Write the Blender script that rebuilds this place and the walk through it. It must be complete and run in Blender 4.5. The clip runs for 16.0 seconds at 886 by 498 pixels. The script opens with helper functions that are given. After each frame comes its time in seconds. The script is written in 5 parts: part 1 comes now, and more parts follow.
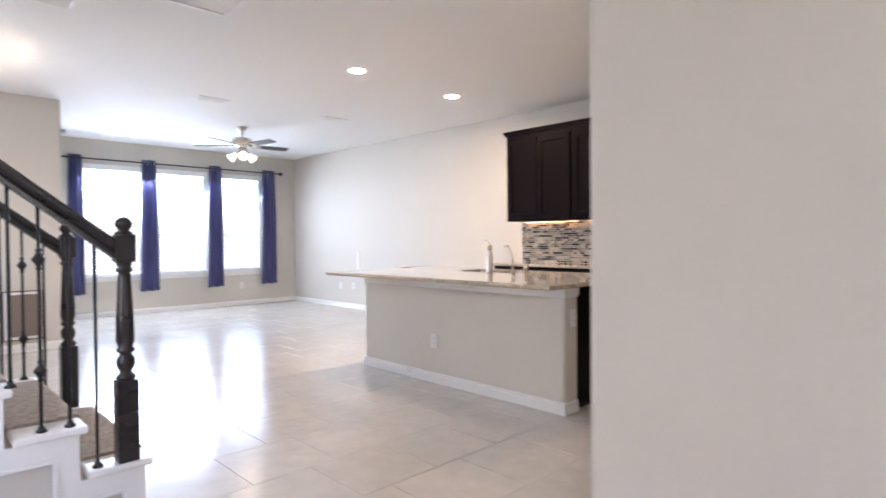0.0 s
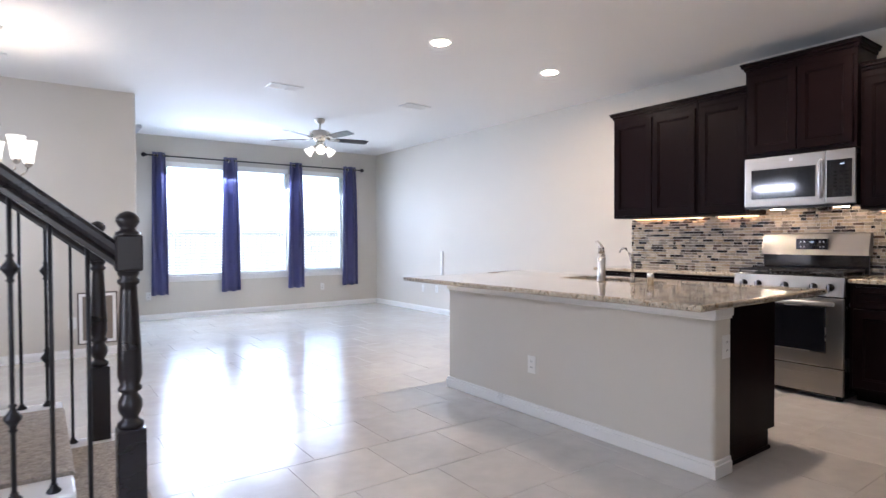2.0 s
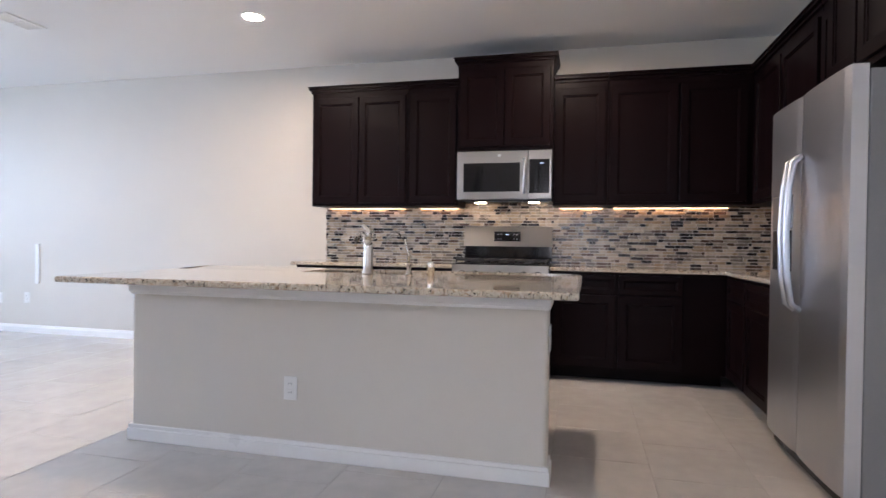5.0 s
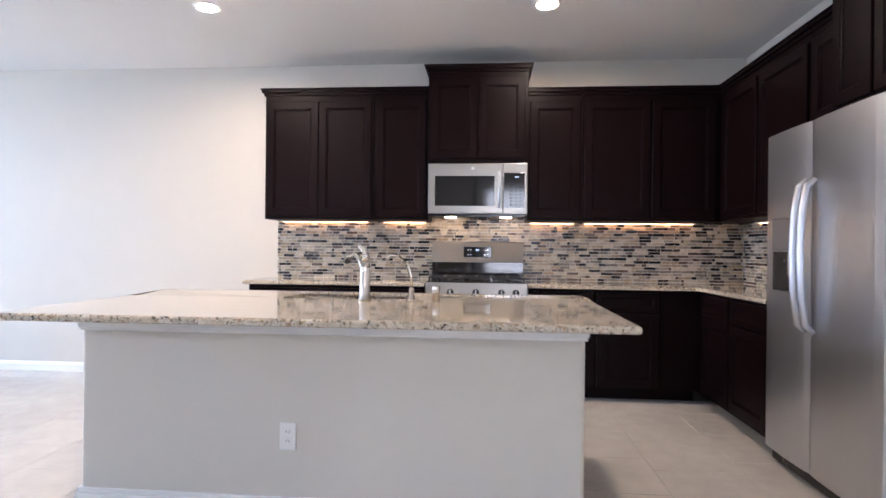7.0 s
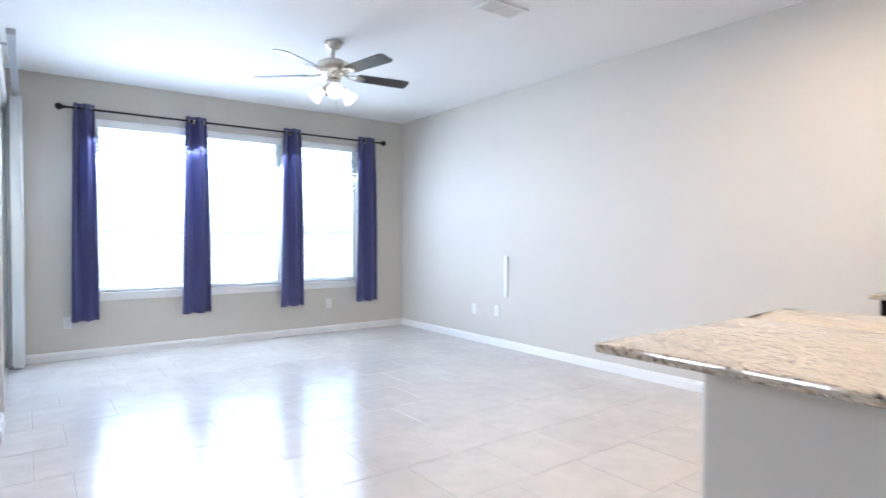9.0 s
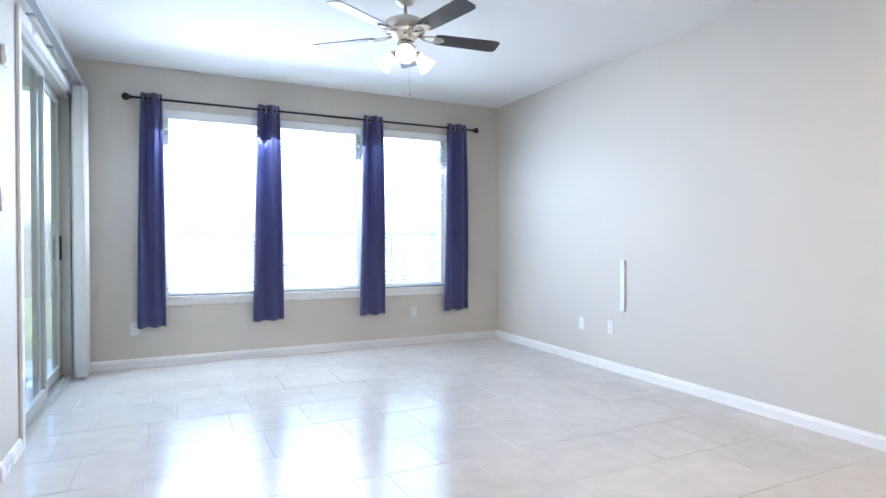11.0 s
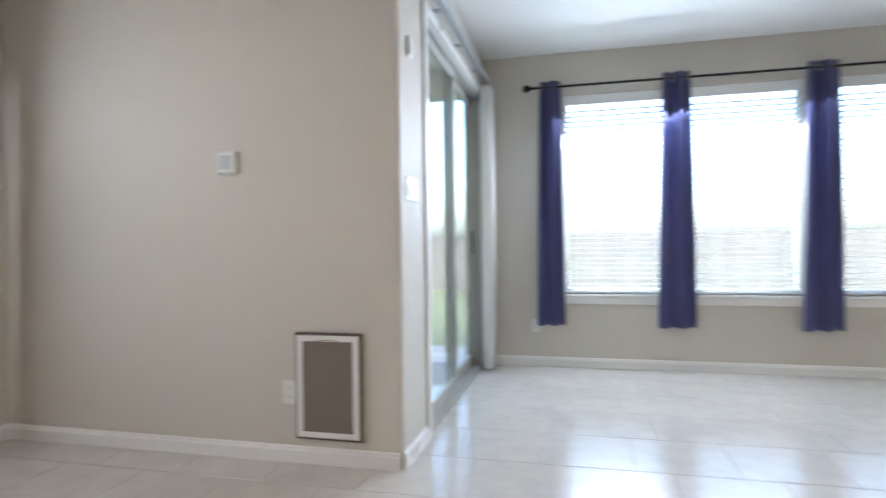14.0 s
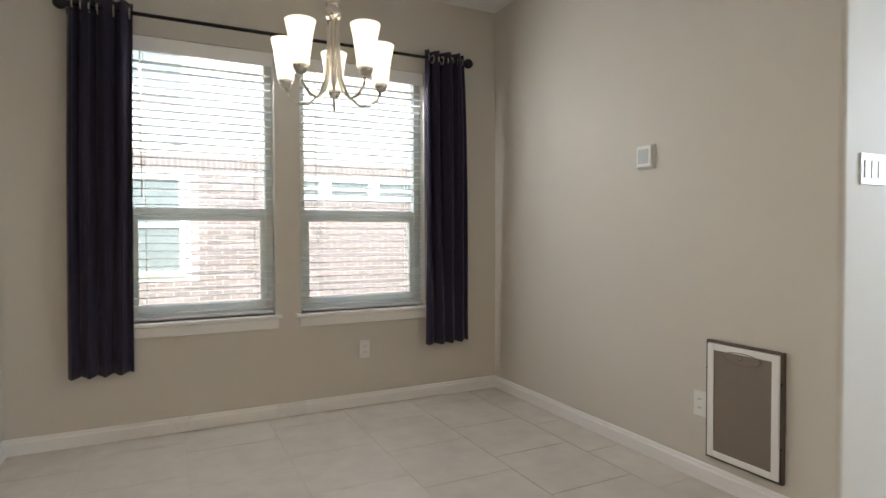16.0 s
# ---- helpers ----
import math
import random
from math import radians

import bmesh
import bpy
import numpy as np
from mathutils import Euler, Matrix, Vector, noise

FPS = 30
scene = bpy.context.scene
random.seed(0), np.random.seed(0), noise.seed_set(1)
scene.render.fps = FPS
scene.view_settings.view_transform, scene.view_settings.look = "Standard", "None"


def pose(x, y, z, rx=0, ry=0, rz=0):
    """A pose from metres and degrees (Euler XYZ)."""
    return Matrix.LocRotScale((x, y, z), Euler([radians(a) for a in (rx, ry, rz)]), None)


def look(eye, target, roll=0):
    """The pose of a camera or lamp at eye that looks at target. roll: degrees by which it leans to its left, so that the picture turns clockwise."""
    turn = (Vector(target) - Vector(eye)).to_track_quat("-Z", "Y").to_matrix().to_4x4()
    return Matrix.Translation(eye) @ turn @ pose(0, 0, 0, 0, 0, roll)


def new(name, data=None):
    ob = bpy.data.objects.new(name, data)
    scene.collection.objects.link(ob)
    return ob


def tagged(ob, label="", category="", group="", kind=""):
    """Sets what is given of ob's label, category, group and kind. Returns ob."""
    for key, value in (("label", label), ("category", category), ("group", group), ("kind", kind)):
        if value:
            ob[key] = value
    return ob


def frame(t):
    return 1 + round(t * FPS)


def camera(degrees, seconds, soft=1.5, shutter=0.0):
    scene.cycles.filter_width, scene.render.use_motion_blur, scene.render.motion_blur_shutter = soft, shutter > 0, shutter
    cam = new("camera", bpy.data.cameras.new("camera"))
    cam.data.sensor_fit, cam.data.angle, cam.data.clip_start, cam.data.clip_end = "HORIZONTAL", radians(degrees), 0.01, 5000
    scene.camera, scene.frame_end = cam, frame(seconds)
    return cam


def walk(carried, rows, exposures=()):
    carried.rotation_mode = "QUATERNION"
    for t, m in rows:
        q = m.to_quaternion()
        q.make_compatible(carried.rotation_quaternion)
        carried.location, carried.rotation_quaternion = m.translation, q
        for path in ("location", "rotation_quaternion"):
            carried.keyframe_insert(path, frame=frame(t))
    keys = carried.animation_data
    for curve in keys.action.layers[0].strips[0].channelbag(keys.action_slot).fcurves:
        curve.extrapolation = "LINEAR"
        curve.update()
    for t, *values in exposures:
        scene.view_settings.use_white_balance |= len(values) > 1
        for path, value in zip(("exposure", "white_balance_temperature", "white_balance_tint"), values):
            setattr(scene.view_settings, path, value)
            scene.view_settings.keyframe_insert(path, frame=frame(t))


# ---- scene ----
cam = camera(76.3, 16.0, shutter=0.5)
EXPOSURES = [(0.0, 3.8, 5900, 18), (1.5, 3.72, 5600, 17), (2.5, 3.55, 5500, 17), (4.5, 3.55, 5500, 17), (7.0, 3.92, 5350, 16), (8.0, 3.95, 5450, 14), (9.0, 3.75, 5450, 13), (12.5, 3.52, 5600, 12), (13.5, 3.3, 5800, 12), (14.5, 3.12, 6100, 10), (16.0, 3.0, 6450, 9)]
PATH = [
    (0, (0.823, 0.539, 1.171), (2.222, 1.969, 1.138), -0.4),
    (0.5, (0.925, 0.729, 1.198), (2.155, 2.306, 1.164), -0.4),
    (1, (1.046, 0.871, 1.212), (2.205, 2.5, 1.177), -0.3),
    (1.5, (1.181, 1.011, 1.199), (2.334, 2.644, 1.168), -0.2),
    (2, (1.312, 1.185, 1.183), (2.482, 2.806, 1.148), -0.3),
    (2.5, (1.429, 1.348, 1.099), (2.673, 2.914, 1.064), -0.2),
    (3, (1.479, 1.576, 1.041), (2.849, 3.034, 1.012), 0.0),
    (3.5, (1.478, 1.85, 1.029), (3.053, 3.083, 1.005), 0.4),
    (4, (1.504, 2.074, 1.005), (3.254, 3.042, 0.986), 0.5),
    (4.5, (1.484, 2.308, 1.026), (3.365, 2.987, 1.004), 0.5),
    (4.7, (1.47, 2.389, 1.049), (3.38, 2.98, 1.024), 0.6),
    (7, (1.638, 3.035, 1.15), (3.631, 3.199, 1.15), 0.6),
    (7.5, (1.807, 3.169, 1.198), (3.696, 3.825, 1.174), 0.4),
    (8, (1.938, 3.315, 1.206), (3.605, 4.419, 1.167), 0.2),
    (8.5, (2.087, 3.621, 1.184), (3.515, 5.02, 1.146), 0.0),
    (9, (2.339, 3.913, 1.184), (3.527, 5.522, 1.146), 0.0),
    (11.5, (2.984, 4.735, 1.156), (3.831, 6.547, 1.127), 0.0),
    (12, (3.007, 4.771, 1.151), (3.809, 6.603, 1.123), 0.0),
    (12.5, (3.027, 4.839, 1.139), (3.757, 6.701, 1.112), 0.1),
    (13, (3.012, 4.991, 1.115), (3.513, 6.927, 1.093), -0.0),
    (13.5, (2.986, 5.188, 1.111), (3.081, 7.185, 1.088), -0.0),
    (14, (3.022, 5.421, 1.081), (2.557, 7.367, 1.068), -0.7),
    (14.5, (3.025, 5.551, 1.122), (2.028, 7.284, 1.073), 0.4),
    (15, (3.01, 5.656, 1.096), (1.622, 7.096, 1.058), 0.3),
    (15.5, (3.161, 5.745, 1.104), (1.467, 6.809, 1.06), 0.0),
    (16, (3.379, 5.796, 1.127), (1.59, 6.687, 1.078), -0.2),
]
walk(cam, [(t, look(eye, target, roll)) for t, eye, target, roll in PATH], EXPOSURES)

# ---------- world and sun ----------
world = bpy.data.worlds.new("sky")
scene.world = world
world.use_nodes = True
wn = world.node_tree
sky = wn.nodes.new("ShaderNodeTexSky")
sky.sky_type, sky.sun_disc = "NISHITA", False
sky.sun_elevation, sky.sun_rotation = radians(48), radians(135)
sky.air_density, sky.dust_density = 1.0, 4.0
back = wn.nodes["Background"]
back.inputs[1].default_value = 0.15
wn.links.new(sky.outputs[0], back.inputs[0])
sun = new("sun", bpy.data.lights.new("sun", "SUN"))
sun.data.energy, sun.data.angle, sun.data.color = 0.8, radians(25), (1.0, 0.98, 0.95)
sun.matrix_world = look((0, 0, 30), (-0.7 * 27, 0.7 * 27, 0))


def window_light(name, centre, target, w, h, watts):
    """An area lamp in a wall opening, standing in for the sky's daylight."""
    lamp = new(name, bpy.data.lights.new(name, "AREA"))
    lamp.data.shape, lamp.data.size, lamp.data.size_y, lamp.data.energy = "RECTANGLE", w, h, watts
    lamp.data.color = (0.78, 0.87, 1.0)
    lamp.matrix_world = look(centre, target)
    return lamp


for x, w, watts in ((3.35, 0.94, 12.5), (4.35, 0.95, 7.6), (5.36, 0.95, 1.6)):
    window_light("window_daylight", (x, 10.68, 1.83), (x, 9.68, 0.98), w, 1.16, watts)
for y in (6.01, 7.0):
    window_light("dining_daylight", (-0.188, y, 2.09), (0.83, y, 1.5), 0.78, 0.10, 1.15).data.color = (0.97, 0.96, 1.0)
# Unseen fill lamps in made-up openings, to brighten the hall and island.
window_light("hall_fill", (1.3, -0.87, 1.55), (1.3, 0.13, 1.5), 0.85, 1.0, 0.25).data.color = (1.0, 0.80, 0.62)
window_light("entry_fill", (-0.26, 2.62, 1.45), (0.74, 2.62, 1.30), 0.9, 1.5, 0.9).data.color = (1.0, 0.95, 0.91)


# ---------- helpers for building ----------
def box(bm, x0, x1, y0, y1, z0, z1, bevel=0.0, seg=2):
    """An axis-parallel block, with rounded edges where bevel is given."""
    vs = [bm.verts.new((x, y, z)) for z in (z0, z1) for y in (y0, y1) for x in (x0, x1)]
    fs = [bm.faces.new([vs[i] for i in f]) for f in ((0, 2, 3, 1), (4, 5, 7, 6), (0, 1, 5, 4), (2, 6, 7, 3), (0, 4, 6, 2), (1, 3, 7, 5))]
    if bevel:
        es = list({e for f in fs for e in f.edges})
        bmesh.ops.bevel(bm, geom=es, offset=bevel, segments=seg, profile=0.5, affect="EDGES")
    return fs


def tube(bm, p0, p1, r0, r1=None, seg=12, caps=True):
    """A straight round bar from p0 to p1."""
    p0, p1 = Vector(p0), Vector(p1)
    r1 = r0 if r1 is None else r1
    q = (p1 - p0).to_track_quat("Z", "Y").to_matrix()
    rings = []
    for p, r in ((p0, r0), (p1, r1)):
        rings.append([bm.verts.new(p + q @ Vector((r * math.cos(a), r * math.sin(a), 0))) for a in (2 * math.pi * k / seg for k in range(seg))])
    for k in range(seg):
        f = bm.faces.new((rings[0][k], rings[0][(k + 1) % seg], rings[1][(k + 1) % seg], rings[1][k]))
        f.smooth = True
    if caps:
        bm.faces.new(rings[0][::-1])
        bm.faces.new(rings[1])


def lathe(bm, profile, at=(0, 0, 0), seg=20, turn=None):
    """A turned shape: (radius, height) pairs spun round the z axis through at."""
    turn = turn or Matrix.Identity(3)
    at = Vector(at)
    rings = []
    for r, z in profile:
        if r < 1e-5:
            rings.append([bm.verts.new(at + turn @ Vector((0, 0, z)))] * seg)
        else:
            rings.append([bm.verts.new(at + turn @ Vector((r * math.cos(2 * math.pi * k / seg), r * math.sin(2 * math.pi * k / seg), z))) for k in range(seg)])
    for a, b in zip(rings, rings[1:]):
        for k in range(seg):
            ring = [a[k], a[(k + 1) % seg], b[(k + 1) % seg], b[k]]
            ring = [v for i, v in enumerate(ring) if v not in ring[:i]]
            if len(ring) > 2:
                f = bm.faces.new(ring)
                f.smooth = True


def sweep(bm, pts, r, seg=10):
    """A round bar along a line of points."""
    pts = [Vector(p) for p in pts]
    rings = []
    for i, p in enumerate(pts):
        d = (pts[min(i + 1, len(pts) - 1)] - pts[max(i - 1, 0)]).normalized()
        side = d.cross(Vector((0.31, 0.77, 0.55))).normalized()
        up = d.cross(side)
        rr = r[i] if isinstance(r, (list, tuple)) else r
        rings.append([bm.verts.new(p + rr * (math.cos(a) * side + math.sin(a) * up)) for a in (2 * math.pi * k / seg for k in range(seg))])
    for a, b in zip(rings, rings[1:]):
        for k in range(seg):
            f = bm.faces.new((a[k], a[(k + 1) % seg], b[(k + 1) % seg], b[k]))
            f.smooth = True
    bm.faces.new(rings[0][::-1])
    bm.faces.new(rings[-1])


def prism(bm, outline, axis, a, b):
    """A flat outline pushed from a to b along an axis: 'x' takes (y, z), 'y' takes (x, z), 'z' takes (x, y)."""
    put = {"x": lambda p, c: (c, p[0], p[1]), "y": lambda p, c: (p[0], c, p[1]), "z": lambda p, c: (p[0], p[1], c)}[axis]
    lo = [bm.verts.new(put(p, a)) for p in outline]
    hi = [bm.verts.new(put(p, b)) for p in outline]
    n = len(outline)
    bm.faces.new(lo[::-1])
    bm.faces.new(hi)
    for k in range(n):
        bm.faces.new((lo[k], lo[(k + 1) % n], hi[(k + 1) % n], hi[k]))


def mesh_of(name, bm, material):
    bmesh.ops.recalc_face_normals(bm, faces=bm.faces)
    me = bpy.data.meshes.new(name)
    bm.to_mesh(me)
    bm.free()
    for m in material if isinstance(material, (list, tuple)) else [material]:
        me.materials.append(m)
    return me


def thing(name, at, label, category, group=""):
    """An empty at the base of a thing; its parts are hung under it."""
    ob = new(name)
    ob.empty_display_size = 0.1
    ob.location = at
    return tagged(ob, label, category, group)


def part(name, bm, material, parent, label=""):
    """One mesh, given in world coordinates, as a part of a thing or of a part."""
    ob = new(name, mesh_of(name, bm, material))
    ob.parent = parent
    base = Vector(parent.location) if parent.type == "EMPTY" else Vector((0, 0, 0))
    ob.matrix_parent_inverse = Matrix.Translation(-base)
    return tagged(ob, label)


def solid(name, bm, material, label, category, kind="", group=""):
    """A thing or a piece of the setting that is one mesh."""
    return tagged(new(name, mesh_of(name, bm, material)), label, category, group, kind)


def B(*boxes, bevel=0.0, seg=2):
    bm = bmesh.new()
    for b in boxes:
        box(bm, *b, bevel=bevel, seg=seg)
    return bm


# ---------- materials ----------
def material(name, color, rough=0.5, metal=0.0, vary=0.06, scale=6.0, grain=120.0, bump=0.0, bump_scale=None, rough_vary=0.08, spec=0.5, coat=0.0, stretch=(1, 1, 1), sheen=0.0, per=0.0, in_place=False):
    """A surface with broad and fine variation of tone and gloss, and fine relief."""
    m = bpy.data.materials.new(name)
    m.use_nodes = True
    nt = m.node_tree
    n, l = nt.nodes, nt.links
    p = n["Principled BSDF"]
    p.inputs["Metallic"].default_value = metal
    p.inputs["Specular IOR Level"].default_value = spec
    p.inputs["Coat Weight"].default_value = coat
    p.inputs["Coat Roughness"].default_value = 0.08
    p.inputs["Sheen Weight"].default_value = sheen
    tc = n.new("ShaderNodeTexCoord")
    mp = n.new("ShaderNodeMapping")
    mp.inputs["Scale"].default_value = stretch
    l.new(n.new("ShaderNodeNewGeometry").outputs["Position"] if in_place else tc.outputs["Object"], mp.inputs[0])
    big, fine = n.new("ShaderNodeTexNoise"), n.new("ShaderNodeTexNoise")
    big.inputs["Scale"].default_value, big.inputs["Detail"].default_value = scale, 4
    fine.inputs["Scale"].default_value, fine.inputs["Detail"].default_value = grain, 3
    l.new(mp.outputs[0], big.inputs[0])
    l.new(mp.outputs[0], fine.inputs[0])
    mix = n.new("ShaderNodeMath")
    mix.operation = "MULTIPLY_ADD"
    mix.inputs[1].default_value = 0.5
    l.new(fine.outputs[0], mix.inputs[0])
    half = n.new("ShaderNodeMath")
    half.operation = "MULTIPLY"
    half.inputs[1].default_value = 0.5
    l.new(big.outputs[0], half.inputs[0])
    l.new(half.outputs[0], mix.inputs[2])
    ramp = n.new("ShaderNodeMapRange")
    ramp.inputs[1].default_value, ramp.inputs[2].default_value = 0.3, 0.7
    ramp.inputs[3].default_value, ramp.inputs[4].default_value = 1 - vary, 1 + vary
    l.new(mix.outputs[0], ramp.inputs[0])
    value = ramp.outputs[0]
    if per:
        oi = n.new("ShaderNodeObjectInfo")
        rr = n.new("ShaderNodeMapRange")
        rr.inputs[3].default_value, rr.inputs[4].default_value = 1 - per, 1 + per
        l.new(oi.outputs["Random"], rr.inputs[0])
        mu = n.new("ShaderNodeMath")
        mu.operation = "MULTIPLY"
        l.new(value, mu.inputs[0])
        l.new(rr.outputs[0], mu.inputs[1])
        value = mu.outputs[0]
    sc = n.new("ShaderNodeVectorMath")
    sc.operation = "SCALE"
    sc.inputs[0].default_value = color
    l.new(value, sc.inputs["Scale"])
    l.new(sc.outputs[0], p.inputs["Base Color"])
    rm = n.new("ShaderNodeMapRange")
    rm.inputs[1].default_value, rm.inputs[2].default_value = 0.3, 0.7
    rm.inputs[3].default_value, rm.inputs[4].default_value = max(0.02, rough - rough_vary), min(1, rough + rough_vary)
    l.new(big.outputs[0], rm.inputs[0])
    l.new(rm.outputs[0], p.inputs["Roughness"])
    if bump:
        bp = n.new("ShaderNodeBump")
        bp.inputs["Strength"].default_value = bump
        bp.inputs["Distance"].default_value = 0.004
        src = fine
        if bump_scale:
            src = n.new("ShaderNodeTexNoise")
            src.inputs["Scale"].default_value, src.inputs["Detail"].default_value = bump_scale, 3
            l.new(mp.outputs[0], src.inputs[0])
        l.new(src.outputs[0], bp.inputs["Height"])
        l.new(bp.outputs[0], p.inputs["Normal"])
    return m


def glow(name, color, strength, base=(0.85, 0.83, 0.8)):
    m = material(name, base, 0.3, vary=0.02)
    p = m.node_tree.nodes["Principled BSDF"]
    p.inputs["Emission Color"].default_value = (*color, 1)
    p.inputs["Emission Strength"].default_value = strength
    return m


def clear_glass(name, tint=(0.95, 0.98, 0.97)):
    """Thin window glass: lets light straight through and mirrors a little."""
    m = bpy.data.materials.new(name)
    m.use_nodes = True
    n, l = m.node_tree.nodes, m.node_tree.links
    n.remove(n["Principled BSDF"])
    tr, gl, mx, fr = n.new("ShaderNodeBsdfTransparent"), n.new("ShaderNodeBsdfGlossy"), n.new("ShaderNodeMixShader"), n.new("ShaderNodeLayerWeight")
    tr.inputs[0].default_value = (*tint, 1)
    gl.inputs["Roughness"].default_value = 0.02
    fr.inputs["Blend"].default_value = 0.5
    pw, mr = n.new("ShaderNodeMath"), n.new("ShaderNodeMapRange")
    pw.operation = "POWER"
    pw.inputs[1].default_value = 5.0
    mr.inputs[3].default_value, mr.inputs[4].default_value = 0.04, 0.8
    l.new(fr.outputs["Facing"], pw.inputs[0])
    l.new(pw.outputs[0], mr.inputs[0])
    l.new(mr.outputs[0], mx.inputs[0])
    l.new(tr.outputs[0], mx.inputs[1])
    l.new(gl.outputs[0], mx.inputs[2])
    l.new(mx.outputs[0], n["Material Output"].inputs[0])
    return m


def granite_material():
    m = material("granite", (0.54, 0.47, 0.365), 0.05, vary=0.2, scale=14, grain=70, rough_vary=0.02, coat=0.5)
    n, l = m.node_tree.nodes, m.node_tree.links
    p = n["Principled BSDF"]
    base = p.inputs["Base Color"].links[0].from_socket
    tc = next(x for x in n if x.type == "TEX_COORD")
    out = base
    for scale, lo, hi, col in ((24, 0.56, 0.68, (0.68, 0.63, 0.53)), (52, 0.56, 0.61, (0.33, 0.235, 0.145)), (80, 0.57, 0.60, (0.022, 0.019, 0.02)), (150, 0.60, 0.63, (0.05, 0.04, 0.035))):
        ns = n.new("ShaderNodeTexNoise")
        ns.inputs["Scale"].default_value, ns.inputs["Detail"].default_value, ns.inputs["Roughness"].default_value = scale, 5, 0.62
        ns.inputs["Distortion"].default_value = 0.7
        l.new(tc.outputs["Object"], ns.inputs[0])
        r = n.new("ShaderNodeMapRange")
        r.inputs[1].default_value, r.inputs[2].default_value = lo, hi
        l.new(ns.outputs[0], r.inputs[0])
        mx = n.new("ShaderNodeMix")
        mx.data_type = "RGBA"
        l.new(r.outputs[0], mx.inputs[0])
        l.new(out, mx.inputs[6])
        mx.inputs[7].default_value = (*col, 1)
        out = mx.outputs[2]
    l.new(out, p.inputs["Base Color"])
    return m


def mosaic_material():
    """Glass and stone strips: each strip takes its own tone from a small range of colours."""
    m = material("mosaic_strip", (0.5, 0.5, 0.5), 0.26, vary=0.10, scale=30, grain=200, rough_vary=0.08, coat=0.05)
    n, l = m.node_tree.nodes, m.node_tree.links
    p = n["Principled BSDF"]
    vary = p.inputs["Base Color"].links[0].from_node.inputs["Scale"].links[0].from_socket
    geo = n.new("ShaderNodeNewGeometry")
    ramp = n.new("ShaderNodeValToRGB")
    ramp.color_ramp.interpolation = "CONSTANT"
    tones = ((0.0, (0.012, 0.008, 0.007)), (0.20, (0.39, 0.335, 0.245)), (0.32, (0.27, 0.245, 0.20)), (0.47, (0.33, 0.26, 0.17)), (0.60, (0.48, 0.42, 0.33)), (0.78, (0.17, 0.15, 0.125)), (0.90, (0.09, 0.06, 0.042)))
    while len(ramp.color_ramp.elements) < len(tones):
        ramp.color_ramp.elements.new(0.5)
    for e, (pos, c) in zip(ramp.color_ramp.elements, tones):
        e.position, e.color = pos, (*c, 1)
    l.new(geo.outputs["Random Per Island"], ramp.inputs[0])
    sc = n.new("ShaderNodeVectorMath")
    sc.operation = "SCALE"
    l.new(ramp.outputs[0], sc.inputs[0])
    l.new(vary, sc.inputs["Scale"])
    l.new(sc.outputs[0], p.inputs["Base Color"])
    return m


PAINT = material("wall_paint", (0.60, 0.565, 0.503), 0.62, vary=0.025, scale=1.2, grain=260, bump=0.12, bump_scale=210, rough_vary=0.05, spec=0.3)
CEIL = material("ceiling_paint", (0.80, 0.79, 0.77), 0.8, vary=0.02, scale=1.0, grain=300, bump=0.18, bump_scale=240, spec=0.2)
TRIM = material("white_trim", (0.78, 0.77, 0.75), 0.35, vary=0.02, scale=3, grain=90)
TILE = material("floor_tile", (0.535, 0.505, 0.46), 0.19, vary=0.10, scale=1.7, grain=9, bump=0.03, bump_scale=26, rough_vary=0.025, per=0.02, spec=0.7, in_place=True)
GROUT = material("grout", (0.38, 0.355, 0.32), 0.7, vary=0.10, scale=4, grain=160)
ESPRESSO = material("espresso_wood", (0.0056, 0.0025, 0.0029), 0.36, vary=0.2, scale=2, grain=60, stretch=(3, 3, 0.35), rough_vary=0.04, spec=0.06)
GRANITE = granite_material()
STEEL = material("brushed_steel", (0.60, 0.61, 0.64), 0.36, metal=1.0, vary=0.02, scale=1.0, grain=500, stretch=(1, 1, 30), rough_vary=0.02)
STEEL_H = material("brushed_steel_across", (0.35, 0.33, 0.30), 0.30, metal=1.0, vary=0.02, scale=1.0, grain=500, stretch=(30, 1, 30), rough_vary=0.02)
NICKEL = material("brushed_nickel", (0.60, 0.56, 0.50), 0.27, metal=1.0, vary=0.04, rough_vary=0.05)
BLACK = material("black_enamel", (0.012, 0.012, 0.013), 0.22, vary=0.15)
BLACKGLASS = material("black_glass", (0.008, 0.008, 0.010), 0.06, vary=0.1, rough_vary=0.02, coat=0.5)
CASTIRON = material("cast_iron", (0.015, 0.015, 0.016), 0.6, vary=0.2, bump=0.2, bump_scale=180)
IRON = material("wrought_iron", (0.012, 0.011, 0.012), 0.45, vary=0.2, bump=0.1, bump_scale=160, metal=0.3)
RAILWOOD = material("dark_rail_wood", (0.010, 0.007, 0.008), 0.30, vary=0.2, scale=4, grain=40, stretch=(1, 3, 3), rough_vary=0.04)
CARPET = material("carpet", (0.36, 0.315, 0.26), 0.95, vary=0.55, scale=45, grain=120, bump=1.0, bump_scale=75, spec=0.1, sheen=0.2)


